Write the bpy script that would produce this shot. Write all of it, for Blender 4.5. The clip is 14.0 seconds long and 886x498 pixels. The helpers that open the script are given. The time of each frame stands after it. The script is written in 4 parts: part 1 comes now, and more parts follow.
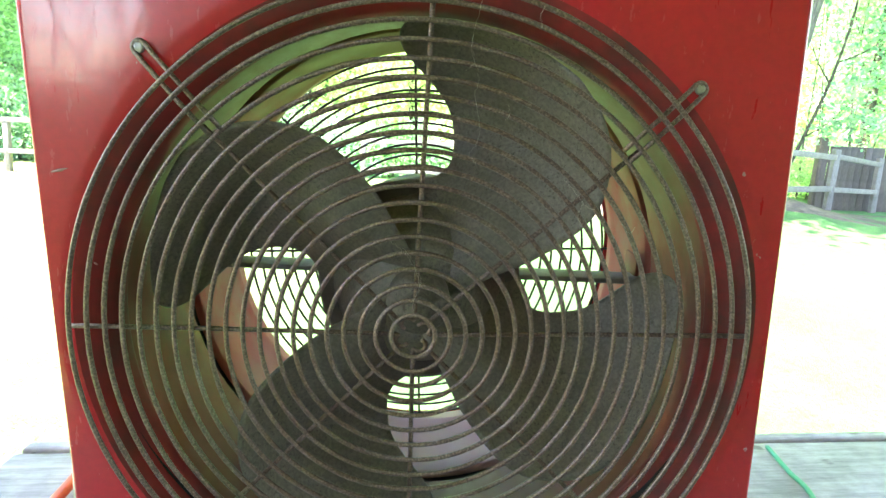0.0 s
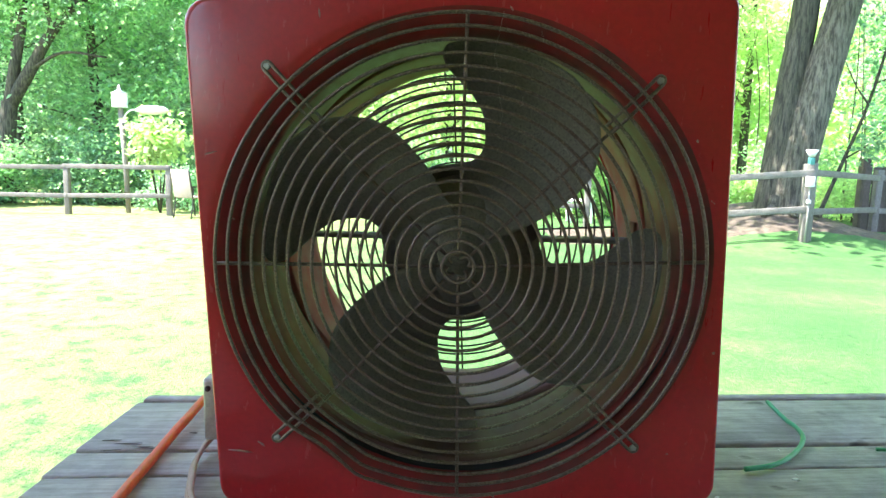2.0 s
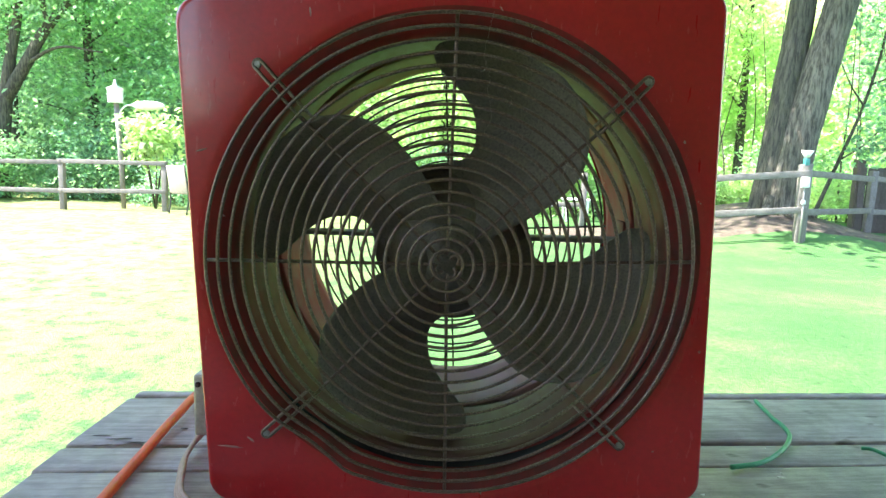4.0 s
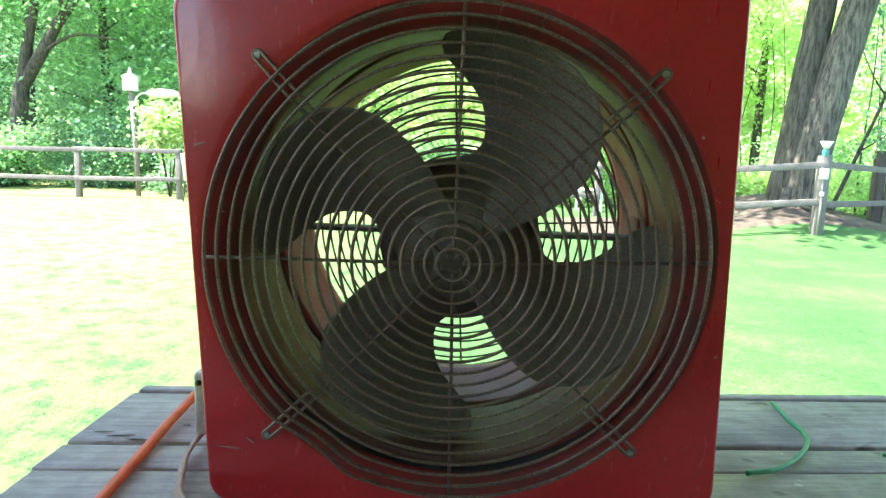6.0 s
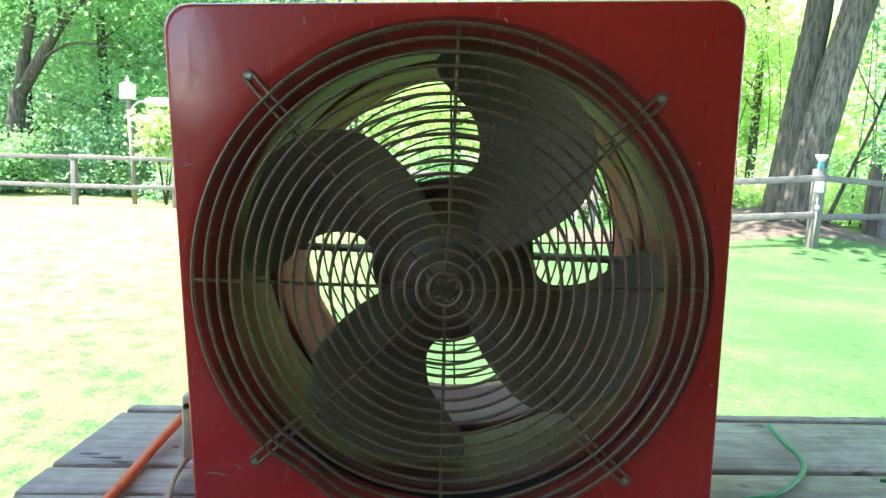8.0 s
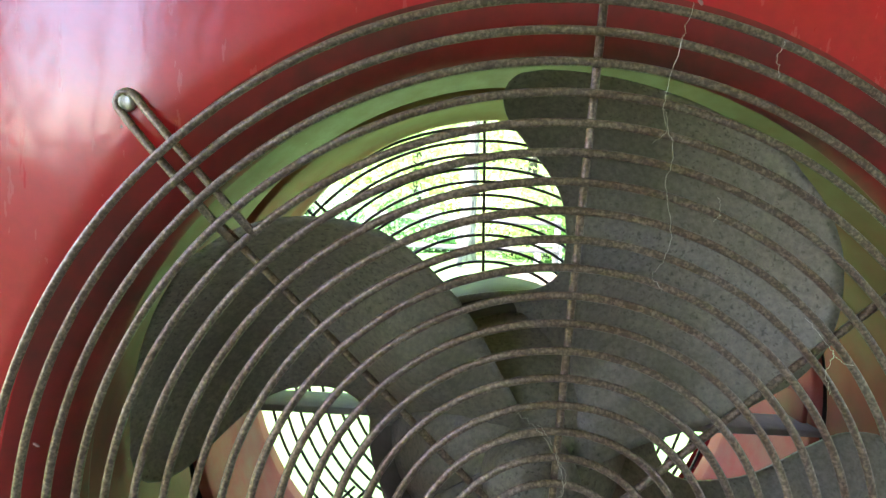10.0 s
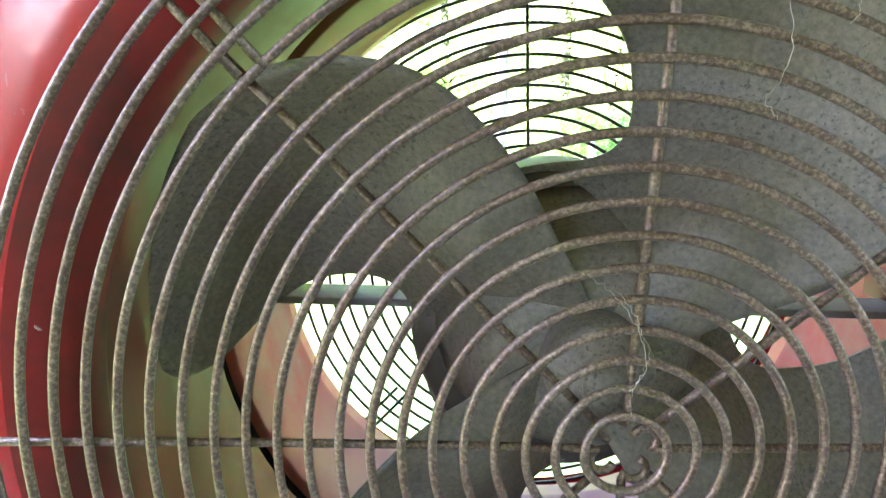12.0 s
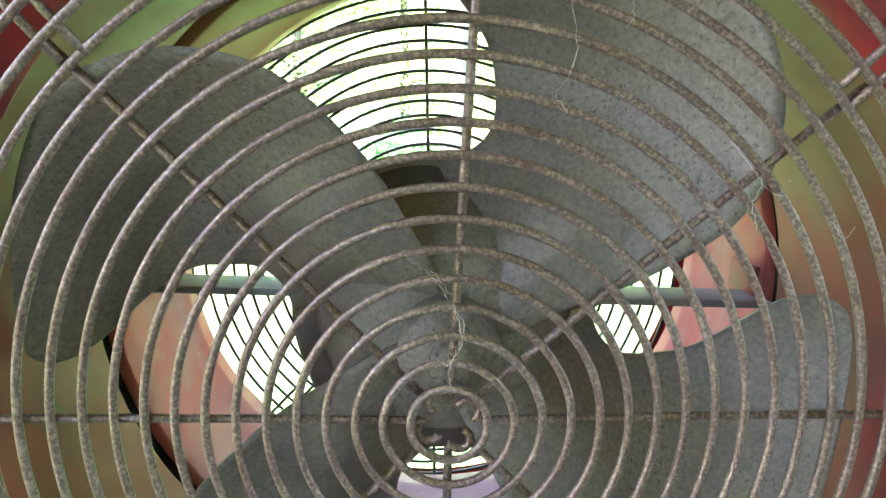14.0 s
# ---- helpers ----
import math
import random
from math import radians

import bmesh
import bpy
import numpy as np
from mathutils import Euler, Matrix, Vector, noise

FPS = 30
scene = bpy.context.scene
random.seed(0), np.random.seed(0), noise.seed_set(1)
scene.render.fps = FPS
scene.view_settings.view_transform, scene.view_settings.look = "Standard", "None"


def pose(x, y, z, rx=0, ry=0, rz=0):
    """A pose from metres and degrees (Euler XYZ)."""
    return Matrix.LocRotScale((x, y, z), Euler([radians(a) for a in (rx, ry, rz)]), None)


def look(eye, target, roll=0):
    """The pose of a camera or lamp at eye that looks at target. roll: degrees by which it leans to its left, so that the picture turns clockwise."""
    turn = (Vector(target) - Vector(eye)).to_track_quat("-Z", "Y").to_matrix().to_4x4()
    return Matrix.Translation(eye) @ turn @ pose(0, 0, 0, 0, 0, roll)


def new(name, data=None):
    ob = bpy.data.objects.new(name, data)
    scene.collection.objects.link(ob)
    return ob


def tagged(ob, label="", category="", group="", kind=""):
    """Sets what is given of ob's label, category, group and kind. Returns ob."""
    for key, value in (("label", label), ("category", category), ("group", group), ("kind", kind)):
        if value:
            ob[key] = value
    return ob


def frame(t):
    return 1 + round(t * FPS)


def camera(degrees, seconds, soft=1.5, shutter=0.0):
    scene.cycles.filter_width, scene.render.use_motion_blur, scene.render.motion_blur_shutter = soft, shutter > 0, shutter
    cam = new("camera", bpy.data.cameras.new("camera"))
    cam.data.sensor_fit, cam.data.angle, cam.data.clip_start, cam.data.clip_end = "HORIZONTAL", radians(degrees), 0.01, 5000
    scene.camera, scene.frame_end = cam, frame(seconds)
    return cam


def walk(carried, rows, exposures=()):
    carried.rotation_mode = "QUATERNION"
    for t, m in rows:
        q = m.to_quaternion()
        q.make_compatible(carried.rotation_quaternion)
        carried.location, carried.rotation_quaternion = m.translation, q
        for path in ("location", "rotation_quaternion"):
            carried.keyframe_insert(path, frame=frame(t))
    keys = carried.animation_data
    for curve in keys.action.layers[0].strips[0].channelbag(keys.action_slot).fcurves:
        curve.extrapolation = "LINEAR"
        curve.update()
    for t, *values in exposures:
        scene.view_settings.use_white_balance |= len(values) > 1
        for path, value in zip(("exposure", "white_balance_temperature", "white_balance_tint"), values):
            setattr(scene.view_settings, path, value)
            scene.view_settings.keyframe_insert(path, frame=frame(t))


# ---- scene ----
cam = camera(70.0, 14.0)
PATH = [
    (0, (0.004, -0.429, 1.169), (0.069, 1.534, 0.792), 2.9),
    (0.5, (0.006, -0.548, 1.142), (-0.041, 1.413, 0.753), 0.2),
    (1, (0.002, -0.589, 1.115), (-0.040, 1.390, 0.830), 2.2),
    (1.5, (-0.003, -0.605, 1.120), (-0.056, 1.377, 0.856), 0.6),
    (2, (0.003, -0.610, 1.123), (-0.055, 1.371, 0.851), 1.1),
    (2.5, (0.009, -0.614, 1.122), (-0.043, 1.365, 0.835), 1.4),
    (3, (0.005, -0.615, 1.123), (-0.042, 1.365, 0.846), 1.4),
    (5.3, (0.018, -0.608, 1.127), (-0.046, 1.370, 0.836), 2.2),
    (5.5, (0.016, -0.601, 1.132), (-0.063, 1.375, 0.836), 2.3),
    (6, (0.016, -0.590, 1.130), (-0.069, 1.384, 0.817), 1.8),
    (6.5, (0.017, -0.586, 1.139), (-0.071, 1.389, 0.837), 2.2),
    (7, (0.020, -0.585, 1.143), (-0.063, 1.392, 0.855), 2.4),
    (7.2, (0.020, -0.587, 1.142), (-0.063, 1.391, 0.857), 2.3),
    (9.5, (-0.008, -0.405, 1.161), (-0.007, 1.575, 0.882), 2.9),
    (10, (-0.061, -0.259, 1.178), (-0.009, 1.734, 1.026), 3.3),
    (10.5, (-0.090, -0.218, 1.181), (-0.097, 1.774, 1.010), 3.7),
    (11, (-0.089, -0.216, 1.161), (-0.103, 1.753, 0.808), 3.4),
    (11.5, (-0.078, -0.208, 1.155), (-0.122, 1.742, 0.714), 2.0),
    (12, (-0.067, -0.215, 1.144), (-0.105, 1.744, 0.741), 1.2),
    (12.5, (-0.061, -0.212, 1.158), (-0.094, 1.746, 0.751), 1.8),
    (13, (-0.053, -0.218, 1.160), (-0.062, 1.750, 0.801), 2.4),
    (13.5, (-0.024, -0.226, 1.157), (0.049, 1.739, 0.791), 1.5),
    (14, (-0.016, -0.232, 1.140), (0.072, 1.729, 0.756), 2.2),
]
walk(cam, [(t, look(eye, target, roll)) for t, eye, target, roll in PATH], [(0.0, 3.8, 6500, 16), (0.5, 3.55, 6500, 16), (1.2, 2.85, 6300, 14), (1.7, 2.6, 6250, 14), (7.2, 2.6, 6250, 14), (9.3, 2.95, 6250, 20), (10.0, 3.85, 6250, 27), (10.7, 4.28, 6200, 30), (14.0, 4.65, 6050, 30)])

# ---------------------------------------------------------------- world, sun
world = bpy.data.worlds.new("sky")
scene.world = world
world.use_nodes = True
wt = world.node_tree
sky = wt.nodes.new("ShaderNodeTexSky")
sky.sky_type = 'NISHITA'
sky.sun_disc = False
SUN_EL, SUN_AZ = 58.0, -104.0        # degrees; azimuth from +y towards +x
sky.sun_elevation, sky.sun_rotation = radians(SUN_EL), radians(SUN_AZ)
wt.nodes["Background"].inputs[1].default_value = 0.15
wt.links.new(sky.outputs[0], wt.nodes["Background"].inputs[0])
sun_data = bpy.data.lights.new("sun", 'SUN')
sun_data.energy, sun_data.angle, sun_data.color = 5.0, radians(0.6), (1.0, 0.95, 0.86)
sun = new("sun", sun_data)
sd = Vector((math.sin(radians(SUN_AZ)) * math.cos(radians(SUN_EL)), math.cos(radians(SUN_AZ)) * math.cos(radians(SUN_EL)), math.sin(radians(SUN_EL))))
sun.matrix_world = look(sd * 60, (0, 0, 0))

# ---------------------------------------------------------------- materials
def material(name):
    m = bpy.data.materials.new(name)
    m.use_nodes = True
    return m, m.node_tree, m.node_tree.nodes["Principled BSDF"]


def node(nt, kind, **inputs):
    n = nt.nodes.new(kind)
    for k, v in inputs.items():
        n.inputs[k.replace("_", " ")].default_value = v
    return n


def noise_tex(nt, scale, detail=4.0, rough=0.55, stretch=(1, 1, 1), coord="Object"):
    tc = nt.nodes.new("ShaderNodeTexCoord")
    mp = nt.nodes.new("ShaderNodeMapping")
    mp.inputs["Scale"].default_value = stretch
    nt.links.new(tc.outputs[coord], mp.inputs[0])
    n = node(nt, "ShaderNodeTexNoise", Scale=scale, Detail=detail, Roughness=rough)
    nt.links.new(mp.outputs[0], n.inputs["Vector"])
    return n


def ramp(nt, src, stops):
    r = nt.nodes.new("ShaderNodeValToRGB")
    e = r.color_ramp.elements
    while len(e) > 1:
        e.remove(e[-1])
    e[0].position, e[0].color = stops[0][0], (*stops[0][1], 1)
    for p, c in stops[1:]:
        k = e.new(p)
        k.color = (*c, 1)
    nt.links.new(src, r.inputs[0])
    return r.outputs[0]


def grey(v):
    return (v, v, v)


def mix(nt, fac, a, b, mode='MIX'):
    m = nt.nodes.new("ShaderNodeMix")
    m.data_type, m.blend_type = 'RGBA', mode
    for s, v in ((m.inputs[0], fac), (m.inputs[6], a), (m.inputs[7], b)):
        if isinstance(v, bpy.types.NodeSocket):
            nt.links.new(v, s)
        elif isinstance(v, (int, float)):
            s.default_value = v
        else:
            s.default_value = (*v, 1)
    return m.outputs[2]


def bump(nt, bsdf, height, strength=0.3, distance=0.002):
    b = node(nt, "ShaderNodeBump", Strength=strength, Distance=distance)
    nt.links.new(height, b.inputs["Height"])
    nt.links.new(b.outputs[0], bsdf.inputs["Normal"])


def simple(name, colour, rough=0.6, metal=0.0, vary=0.25, scale=20.0, relief=0.2, dist=0.001):
    m, nt, b = material(name)
    n1 = noise_tex(nt, scale)
    n2 = noise_tex(nt, scale * 7)
    c = ramp(nt, n1.outputs[0], [(0.3, tuple(x * (1 - vary) for x in colour)), (0.7, tuple(min(1, x * (1 + vary)) for x in colour))])
    c = mix(nt, 0.35, c, ramp(nt, n2.outputs[0], [(0.35, grey(0.55)), (0.65, grey(1.0))]), 'MULTIPLY')
    nt.links.new(c, b.inputs["Base Color"])
    b.inputs["Roughness"].default_value = rough
    b.inputs["Metallic"].default_value = metal
    bump(nt, b, n2.outputs[0], relief, dist)
    return m


def red_paint(name, scuffed):
    m, nt, b = material(name)
    big = noise_tex(nt, 6)
    c = ramp(nt, big.outputs[0], [(0.3, (0.47, 0.008, 0.014)), (0.7, (0.58, 0.011, 0.019))])
    fine = noise_tex(nt, 160, 2)
    c = mix(nt, 0.25, c, ramp(nt, fine.outputs[0], [(0.35, grey(0.6)), (0.6, grey(1.0))]), 'MULTIPLY')
    blotches = noise_tex(nt, 14, 6, 0.65)
    g = ramp(nt, blotches.outputs[0], [(0.38, grey(0.1)), (0.66, grey(0.9))])
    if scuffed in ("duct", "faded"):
        # lawn's yellowish reflection coloured into the upper half; old red paint, dust below
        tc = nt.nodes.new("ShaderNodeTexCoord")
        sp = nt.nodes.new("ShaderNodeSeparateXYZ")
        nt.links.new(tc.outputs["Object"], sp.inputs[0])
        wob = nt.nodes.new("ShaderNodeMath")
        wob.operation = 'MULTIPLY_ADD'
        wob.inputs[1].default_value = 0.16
        nt.links.new(blotches.outputs[0], wob.inputs[0])
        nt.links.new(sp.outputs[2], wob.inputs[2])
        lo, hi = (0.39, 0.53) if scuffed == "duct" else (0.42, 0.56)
        lawn_sheen = node(nt, "ShaderNodeMapRange", From_Min=lo, From_Max=hi)
        nt.links.new(wob.outputs[0], lawn_sheen.inputs["Value"])
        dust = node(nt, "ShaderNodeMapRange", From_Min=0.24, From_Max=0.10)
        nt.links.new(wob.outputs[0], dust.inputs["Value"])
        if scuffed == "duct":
            # front duct: grime in blotches, base colour darkened for its shade
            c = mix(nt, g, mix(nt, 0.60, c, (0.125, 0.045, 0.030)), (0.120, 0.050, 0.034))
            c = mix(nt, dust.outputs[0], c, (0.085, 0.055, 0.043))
            c = mix(nt, lawn_sheen.outputs[0], c, (0.180, 0.086, 0.028))
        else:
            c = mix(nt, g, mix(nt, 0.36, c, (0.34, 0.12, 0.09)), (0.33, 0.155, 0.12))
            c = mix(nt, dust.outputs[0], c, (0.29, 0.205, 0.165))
            c = mix(nt, lawn_sheen.outputs[0], c, (0.34, 0.205, 0.075))
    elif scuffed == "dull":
        # mouth of the duct: red mixed with near-black brown in blotches
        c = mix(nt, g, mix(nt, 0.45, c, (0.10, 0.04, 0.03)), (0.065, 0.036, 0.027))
    chips = noise_tex(nt, 55, 3, 0.7)
    ch = ramp(nt, chips.outputs[0], [(0.735, grey(0.0)), (0.75, grey(1.0))])
    c = mix(nt, ch, c, (0.42, 0.30, 0.28))
    nt.links.new(c, b.inputs["Base Color"])
    scratch = noise_tex(nt, 30, 5, 0.6, (3.0, 1.0, 0.35))
    r = ramp(nt, scratch.outputs[0], [(0.3, grey(0.26 if scuffed == "panel" else 0.52)), (0.7, grey(0.42 if scuffed == "panel" else 0.70))])
    nt.links.new(r, b.inputs["Roughness"])
    bump(nt, b, scratch.outputs[0], 0.06, 0.002)
    if scuffed != "panel":
        b.inputs["Specular IOR Level"].default_value = 0.40
    else:
        b.inputs["Coat Weight"].default_value = 0.75
        b.inputs["Coat IOR"].default_value = 1.58
        haze = noise_tex(nt, 34, 7, 0.75, (1.6, 1.0, 0.7))
        scuff = noise_tex(nt, 60, 4, 0.6, (3.0, 1.0, 0.7))
        rub = ramp(nt, haze.outputs[0], [(0.36, grey(0.05)), (0.50, grey(0.09)), (0.58, grey(0.20)), (0.72, grey(0.30))])
        nt.links.new(mix(nt, ramp(nt, scuff.outputs[0], [(0.62, grey(0.0)), (0.66, grey(0.7))]), rub, grey(0.36)), b.inputs["Coat Roughness"])
        rag = noise_tex(nt, 48, 5, 0.65, (1.0, 1.0, 1.3))
        uneven = node(nt, "ShaderNodeBump", Strength=0.22, Distance=0.0010)
        nt.links.new(rag.outputs[0], uneven.inputs["Height"])
        nt.links.new(uneven.outputs[0], b.inputs["Coat Normal"])
    return m


def wire_metal(name, colour, rust):
    m, nt, b = material(name)
    n1 = noise_tex(nt, 45, 5, 0.65)
    n2 = noise_tex(nt, 650, 3, 0.6)
    c = ramp(nt, n1.outputs[0], [(0.35, colour), (0.68, rust)])
    spots = ramp(nt, n2.outputs[0], [(0.45, grey(0.65)), (0.66, grey(1.9))])
    c = mix(nt, 0.8, c, spots, 'MULTIPLY')
    nt.links.new(c, b.inputs["Base Color"])
    b.inputs["Metallic"].default_value = 0.45
    b.inputs["Roughness"].default_value = 0.42
    bump(nt, b, n2.outputs[0], 0.5, 0.0006)
    return m


def dusty_metal(name, colour, dust):
    m, nt, b = material(name)
    n1 = noise_tex(nt, 16, 6, 0.6)
    n2 = noise_tex(nt, 330, 3, 0.6)
    n3 = noise_tex(nt, 90, 4, 0.6)
    c = ramp(nt, n1.outputs[0], [(0.35, colour), (0.7, dust)])
    c = mix(nt, ramp(nt, n3.outputs[0], [(0.62, grey(0.0)), (0.70, grey(0.35))]), c, tuple(x * 0.35 for x in colour))
    c = mix(nt, 0.55, c, ramp(nt, n2.outputs[0], [(0.35, grey(0.5)), (0.65, grey(1.1))]), 'MULTIPLY')
    n4 = noise_tex(nt, 430, 2, 0.5)
    specks = ramp(nt, n4.outputs[0], [(0.59, grey(1.0)), (0.67, grey(0.52))])
    c = mix(nt, ramp(nt, n1.outputs[0], [(0.38, grey(0.15)), (0.60, grey(1.0))]), c, mix(nt, 1.0, c, specks, 'MULTIPLY'))
    nt.links.new(c, b.inputs["Base Color"])
    b.inputs["Metallic"].default_value = 0.15
    b.inputs["Roughness"].default_value = 0.55
    bump(nt, b, n3.outputs[0], 0.25, 0.0015)
    return m


def old_wood(name, light, dark, along):
    m, nt, b = material(name)
    s = (1.0, 14.0, 14.0) if along == "x" else (14.0, 14.0, 1.0)
    info = nt.nodes.new("ShaderNodeObjectInfo")
    grain = noise_tex(nt, 9, 10, 0.72, s)
    blot = noise_tex(nt, 34.0, 6, 0.7)
    patch = noise_tex(nt, 4.0, 5, 0.6)
    c = ramp(nt, grain.outputs[0], [(0.30, dark), (0.52, tuple((a + d) / 2 for a, d in zip(light, dark))), (0.75, light)])
    c = mix(nt, 0.6, c, ramp(nt, patch.outputs[0], [(0.35, grey(0.55)), (0.65, grey(1.15))]), 'MULTIPLY')
    c = mix(nt, 0.5, c, ramp(nt, info.outputs["Random"], [(0.0, grey(0.75)), (1.0, grey(1.1))]), 'MULTIPLY')
    c = mix(nt, 0.45, c, ramp(nt, blot.outputs[0], [(0.38, grey(0.6)), (0.62, grey(1.2))]), 'MULTIPLY')
    if along == "x" and name == "table_wood":
        knots = noise_tex(nt, 26.0, 2, 0.4, (0.6, 1.6, 1.0))
        c = mix(nt, ramp(nt, knots.outputs[0], [(0.70, grey(0.0)), (0.76, grey(0.85))]), c, (0.045, 0.035, 0.03))
        c = mix(nt, ramp(nt, patch.outputs[0], [(0.62, grey(0.0)), (0.70, grey(0.45))]), c, (0.42, 0.37, 0.30))
    nt.links.new(c, b.inputs["Base Color"])
    b.inputs["Roughness"].default_value = 0.48 if name == "table_wood" else 0.7
    bump(nt, b, grain.outputs[0], 0.6, 0.002)
    return m


def leaf_mat(name, a, b_, glow):
    m, nt, b = material(name)
    geo = nt.nodes.new("ShaderNodeNewGeometry")
    c = ramp(nt, geo.outputs["Random Per Island"], [(0.0, a), (1.0, b_)])
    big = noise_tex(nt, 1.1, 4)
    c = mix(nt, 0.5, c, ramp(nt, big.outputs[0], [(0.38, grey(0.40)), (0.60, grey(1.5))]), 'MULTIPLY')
    nt.links.new(c, b.inputs["Base Color"])
    b.inputs["Roughness"].default_value = 0.55
    tr = nt.nodes.new("ShaderNodeBsdfTranslucent")
    nt.links.new(mix(nt, 1.0, c, (1.25, 1.28, 0.85), 'MULTIPLY'), tr.inputs[0])
    ms = nt.nodes.new("ShaderNodeMixShader")
    ms.inputs[0].default_value = glow
    nt.links.new(b.outputs[0], ms.inputs[1])
    nt.links.new(tr.outputs[0], ms.inputs[2])
    nt.links.new(ms.outputs[0], nt.nodes["Material Output"].inputs[0])
    return m


def bark_mat(name, light, dark):
    m, nt, b = material(name)
    n = noise_tex(nt, 8, 8, 0.7, (3.2, 3.2, 0.42))
    p = noise_tex(nt, 1.3, 4)
    c = ramp(nt, n.outputs[0], [(0.40, dark), (0.58, light)])
    c = mix(nt, 0.6, c, ramp(nt, p.outputs[0], [(0.35, (0.55, 0.6, 0.5)), (0.65, grey(1.1))]), 'MULTIPLY')
    nt.links.new(c, b.inputs["Base Color"])
    b.inputs["Roughness"].default_value = 0.9
    bump(nt, b, n.outputs[0], 1.0, 0.04)
    return m


def lawn_mat():
    m, nt, b = material("lawn")
    n1 = noise_tex(nt, 0.9, 5, 0.65)
    n2 = noise_tex(nt, 5.0, 7, 0.75)
    n3 = noise_tex(nt, 40.0, 4, 0.7)
    c = ramp(nt, n1.outputs[0], [(0.32, (0.030, 0.105, 0.020)), (0.50, (0.048, 0.140, 0.028)), (0.72, (0.095, 0.180, 0.045))])
    c = mix(nt, 0.55, c, ramp(nt, n2.outputs[0], [(0.36, grey(0.62)), (0.62, grey(1.4))]), 'MULTIPLY')
    c = mix(nt, 0.7, c, ramp(nt, n3.outputs[0], [(0.35, grey(0.4)), (0.65, grey(1.5))]), 'MULTIPLY')
    # sunlight on the open left side of the yard, put into the grass colour
    tc = nt.nodes.new("ShaderNodeTexCoord")
    sp = nt.nodes.new("ShaderNodeSeparateXYZ")
    nt.links.new(tc.outputs["Object"], sp.inputs[0])
    mr = node(nt, "ShaderNodeMapRange", From_Min=-0.3, From_Max=-4.0)
    nt.links.new(sp.outputs[0], mr.inputs["Value"])
    mul = nt.nodes.new("ShaderNodeMath")
    mul.operation = 'MULTIPLY'
    nt.links.new(mr.outputs[0], mul.inputs[0])
    nt.links.new(ramp(nt, n2.outputs[0], [(0.40, grey(0.0)), (0.56, grey(1.0))]), mul.inputs[1])
    c = mix(nt, mul.outputs[0], c, (0.27, 0.265, 0.090))
    nt.links.new(c, b.inputs["Base Color"])
    b.inputs["Roughness"].default_value = 0.8
    bump(nt, b, n3.outputs[0], 0.8, 0.03)
    return m


RED = red_paint("red_paint", "panel")
RED_DUCT = red_paint("red_paint_duct", "duct")
RED_DULL = red_paint("red_paint_dull", "dull")
RED_FADED = red_paint("red_paint_faded", "faded")
WIRE = wire_metal("guard_wire", (0.190, 0.142, 0.110), (0.138, 0.088, 0.066))
WIRE_DARK = wire_metal("rear_wire", (0.05, 0.05, 0.05), (0.07, 0.045, 0.035))
BLADE = dusty_metal("blade_metal", (0.212, 0.188, 0.150), (0.272, 0.246, 0.196))
DARK = simple("dark_metal", (0.035, 0.033, 0.030), 0.6, 0.3)
MOTOR = simple("motor_paint", (0.105, 0.086, 0.068), 0.65, 0.0)
STEEL = simple("mount_steel", (0.24, 0.225, 0.21), 0.65, 0.1)
SCREW = simple("screw_steel", (0.50, 0.48, 0.44), 0.35, 0.9, 0.15, 200)
RUBBER = simple("black_rubber", (0.02, 0.02, 0.02), 0.8)
TABLE = old_wood("table_wood", (0.53, 0.48, 0.455), (0.22, 0.195, 0.182), "x")
FENCE = old_wood("fence_wood", (0.27, 0.25, 0.22), (0.13, 0.115, 0.095), "z")
RAIL = old_wood("rail_wood", (0.26, 0.24, 0.21), (0.12, 0.105, 0.09), "x")
ORANGE = simple("orange_vinyl", (0.72, 0.11, 0.022), 0.45, 0.0, 0.12, 60)
TAN = simple("tan_vinyl", (0.36, 0.24, 0.17), 0.5, 0.0, 0.15, 60)
GREEN_WIRE = simple("green_vinyl", (0.045, 0.33, 0.15), 0.4, 0.0, 0.15, 80)
WHITE = simple("white_paint", (0.74, 0.74, 0.72), 0.5, 0.0, 0.08)
TEAL = simple("teal_plastic", (0.05, 0.22, 0.20), 0.5)
GREYBOX = simple("grey_box", (0.40, 0.38, 0.33), 0.45, 0.4, 0.15, 60)
BARK = bark_mat("bark", (0.185, 0.165, 0.125), (0.045, 0.039, 0.030))
BARK_DARK = bark_mat("bark_dark", (0.115, 0.105, 0.075), (0.032, 0.028, 0.021))
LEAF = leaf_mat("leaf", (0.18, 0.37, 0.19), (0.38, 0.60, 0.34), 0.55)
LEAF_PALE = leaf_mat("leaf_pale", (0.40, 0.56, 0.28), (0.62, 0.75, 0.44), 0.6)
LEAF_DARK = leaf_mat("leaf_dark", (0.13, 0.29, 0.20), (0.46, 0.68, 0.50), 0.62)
# shade of the left woods, put into leaf and backdrop colour
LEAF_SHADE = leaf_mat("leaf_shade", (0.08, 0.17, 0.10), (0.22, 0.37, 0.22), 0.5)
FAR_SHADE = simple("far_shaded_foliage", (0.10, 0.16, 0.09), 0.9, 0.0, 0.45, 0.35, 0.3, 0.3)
# pale enough to stand in for the sky glow it blocks
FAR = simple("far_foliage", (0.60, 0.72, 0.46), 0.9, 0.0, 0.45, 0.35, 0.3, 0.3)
LAWN = lawn_mat()
MULCH = simple("mulch", (0.105, 0.082, 0.060), 0.9, 0.0, 0.5, 9, 0.8, 0.03)
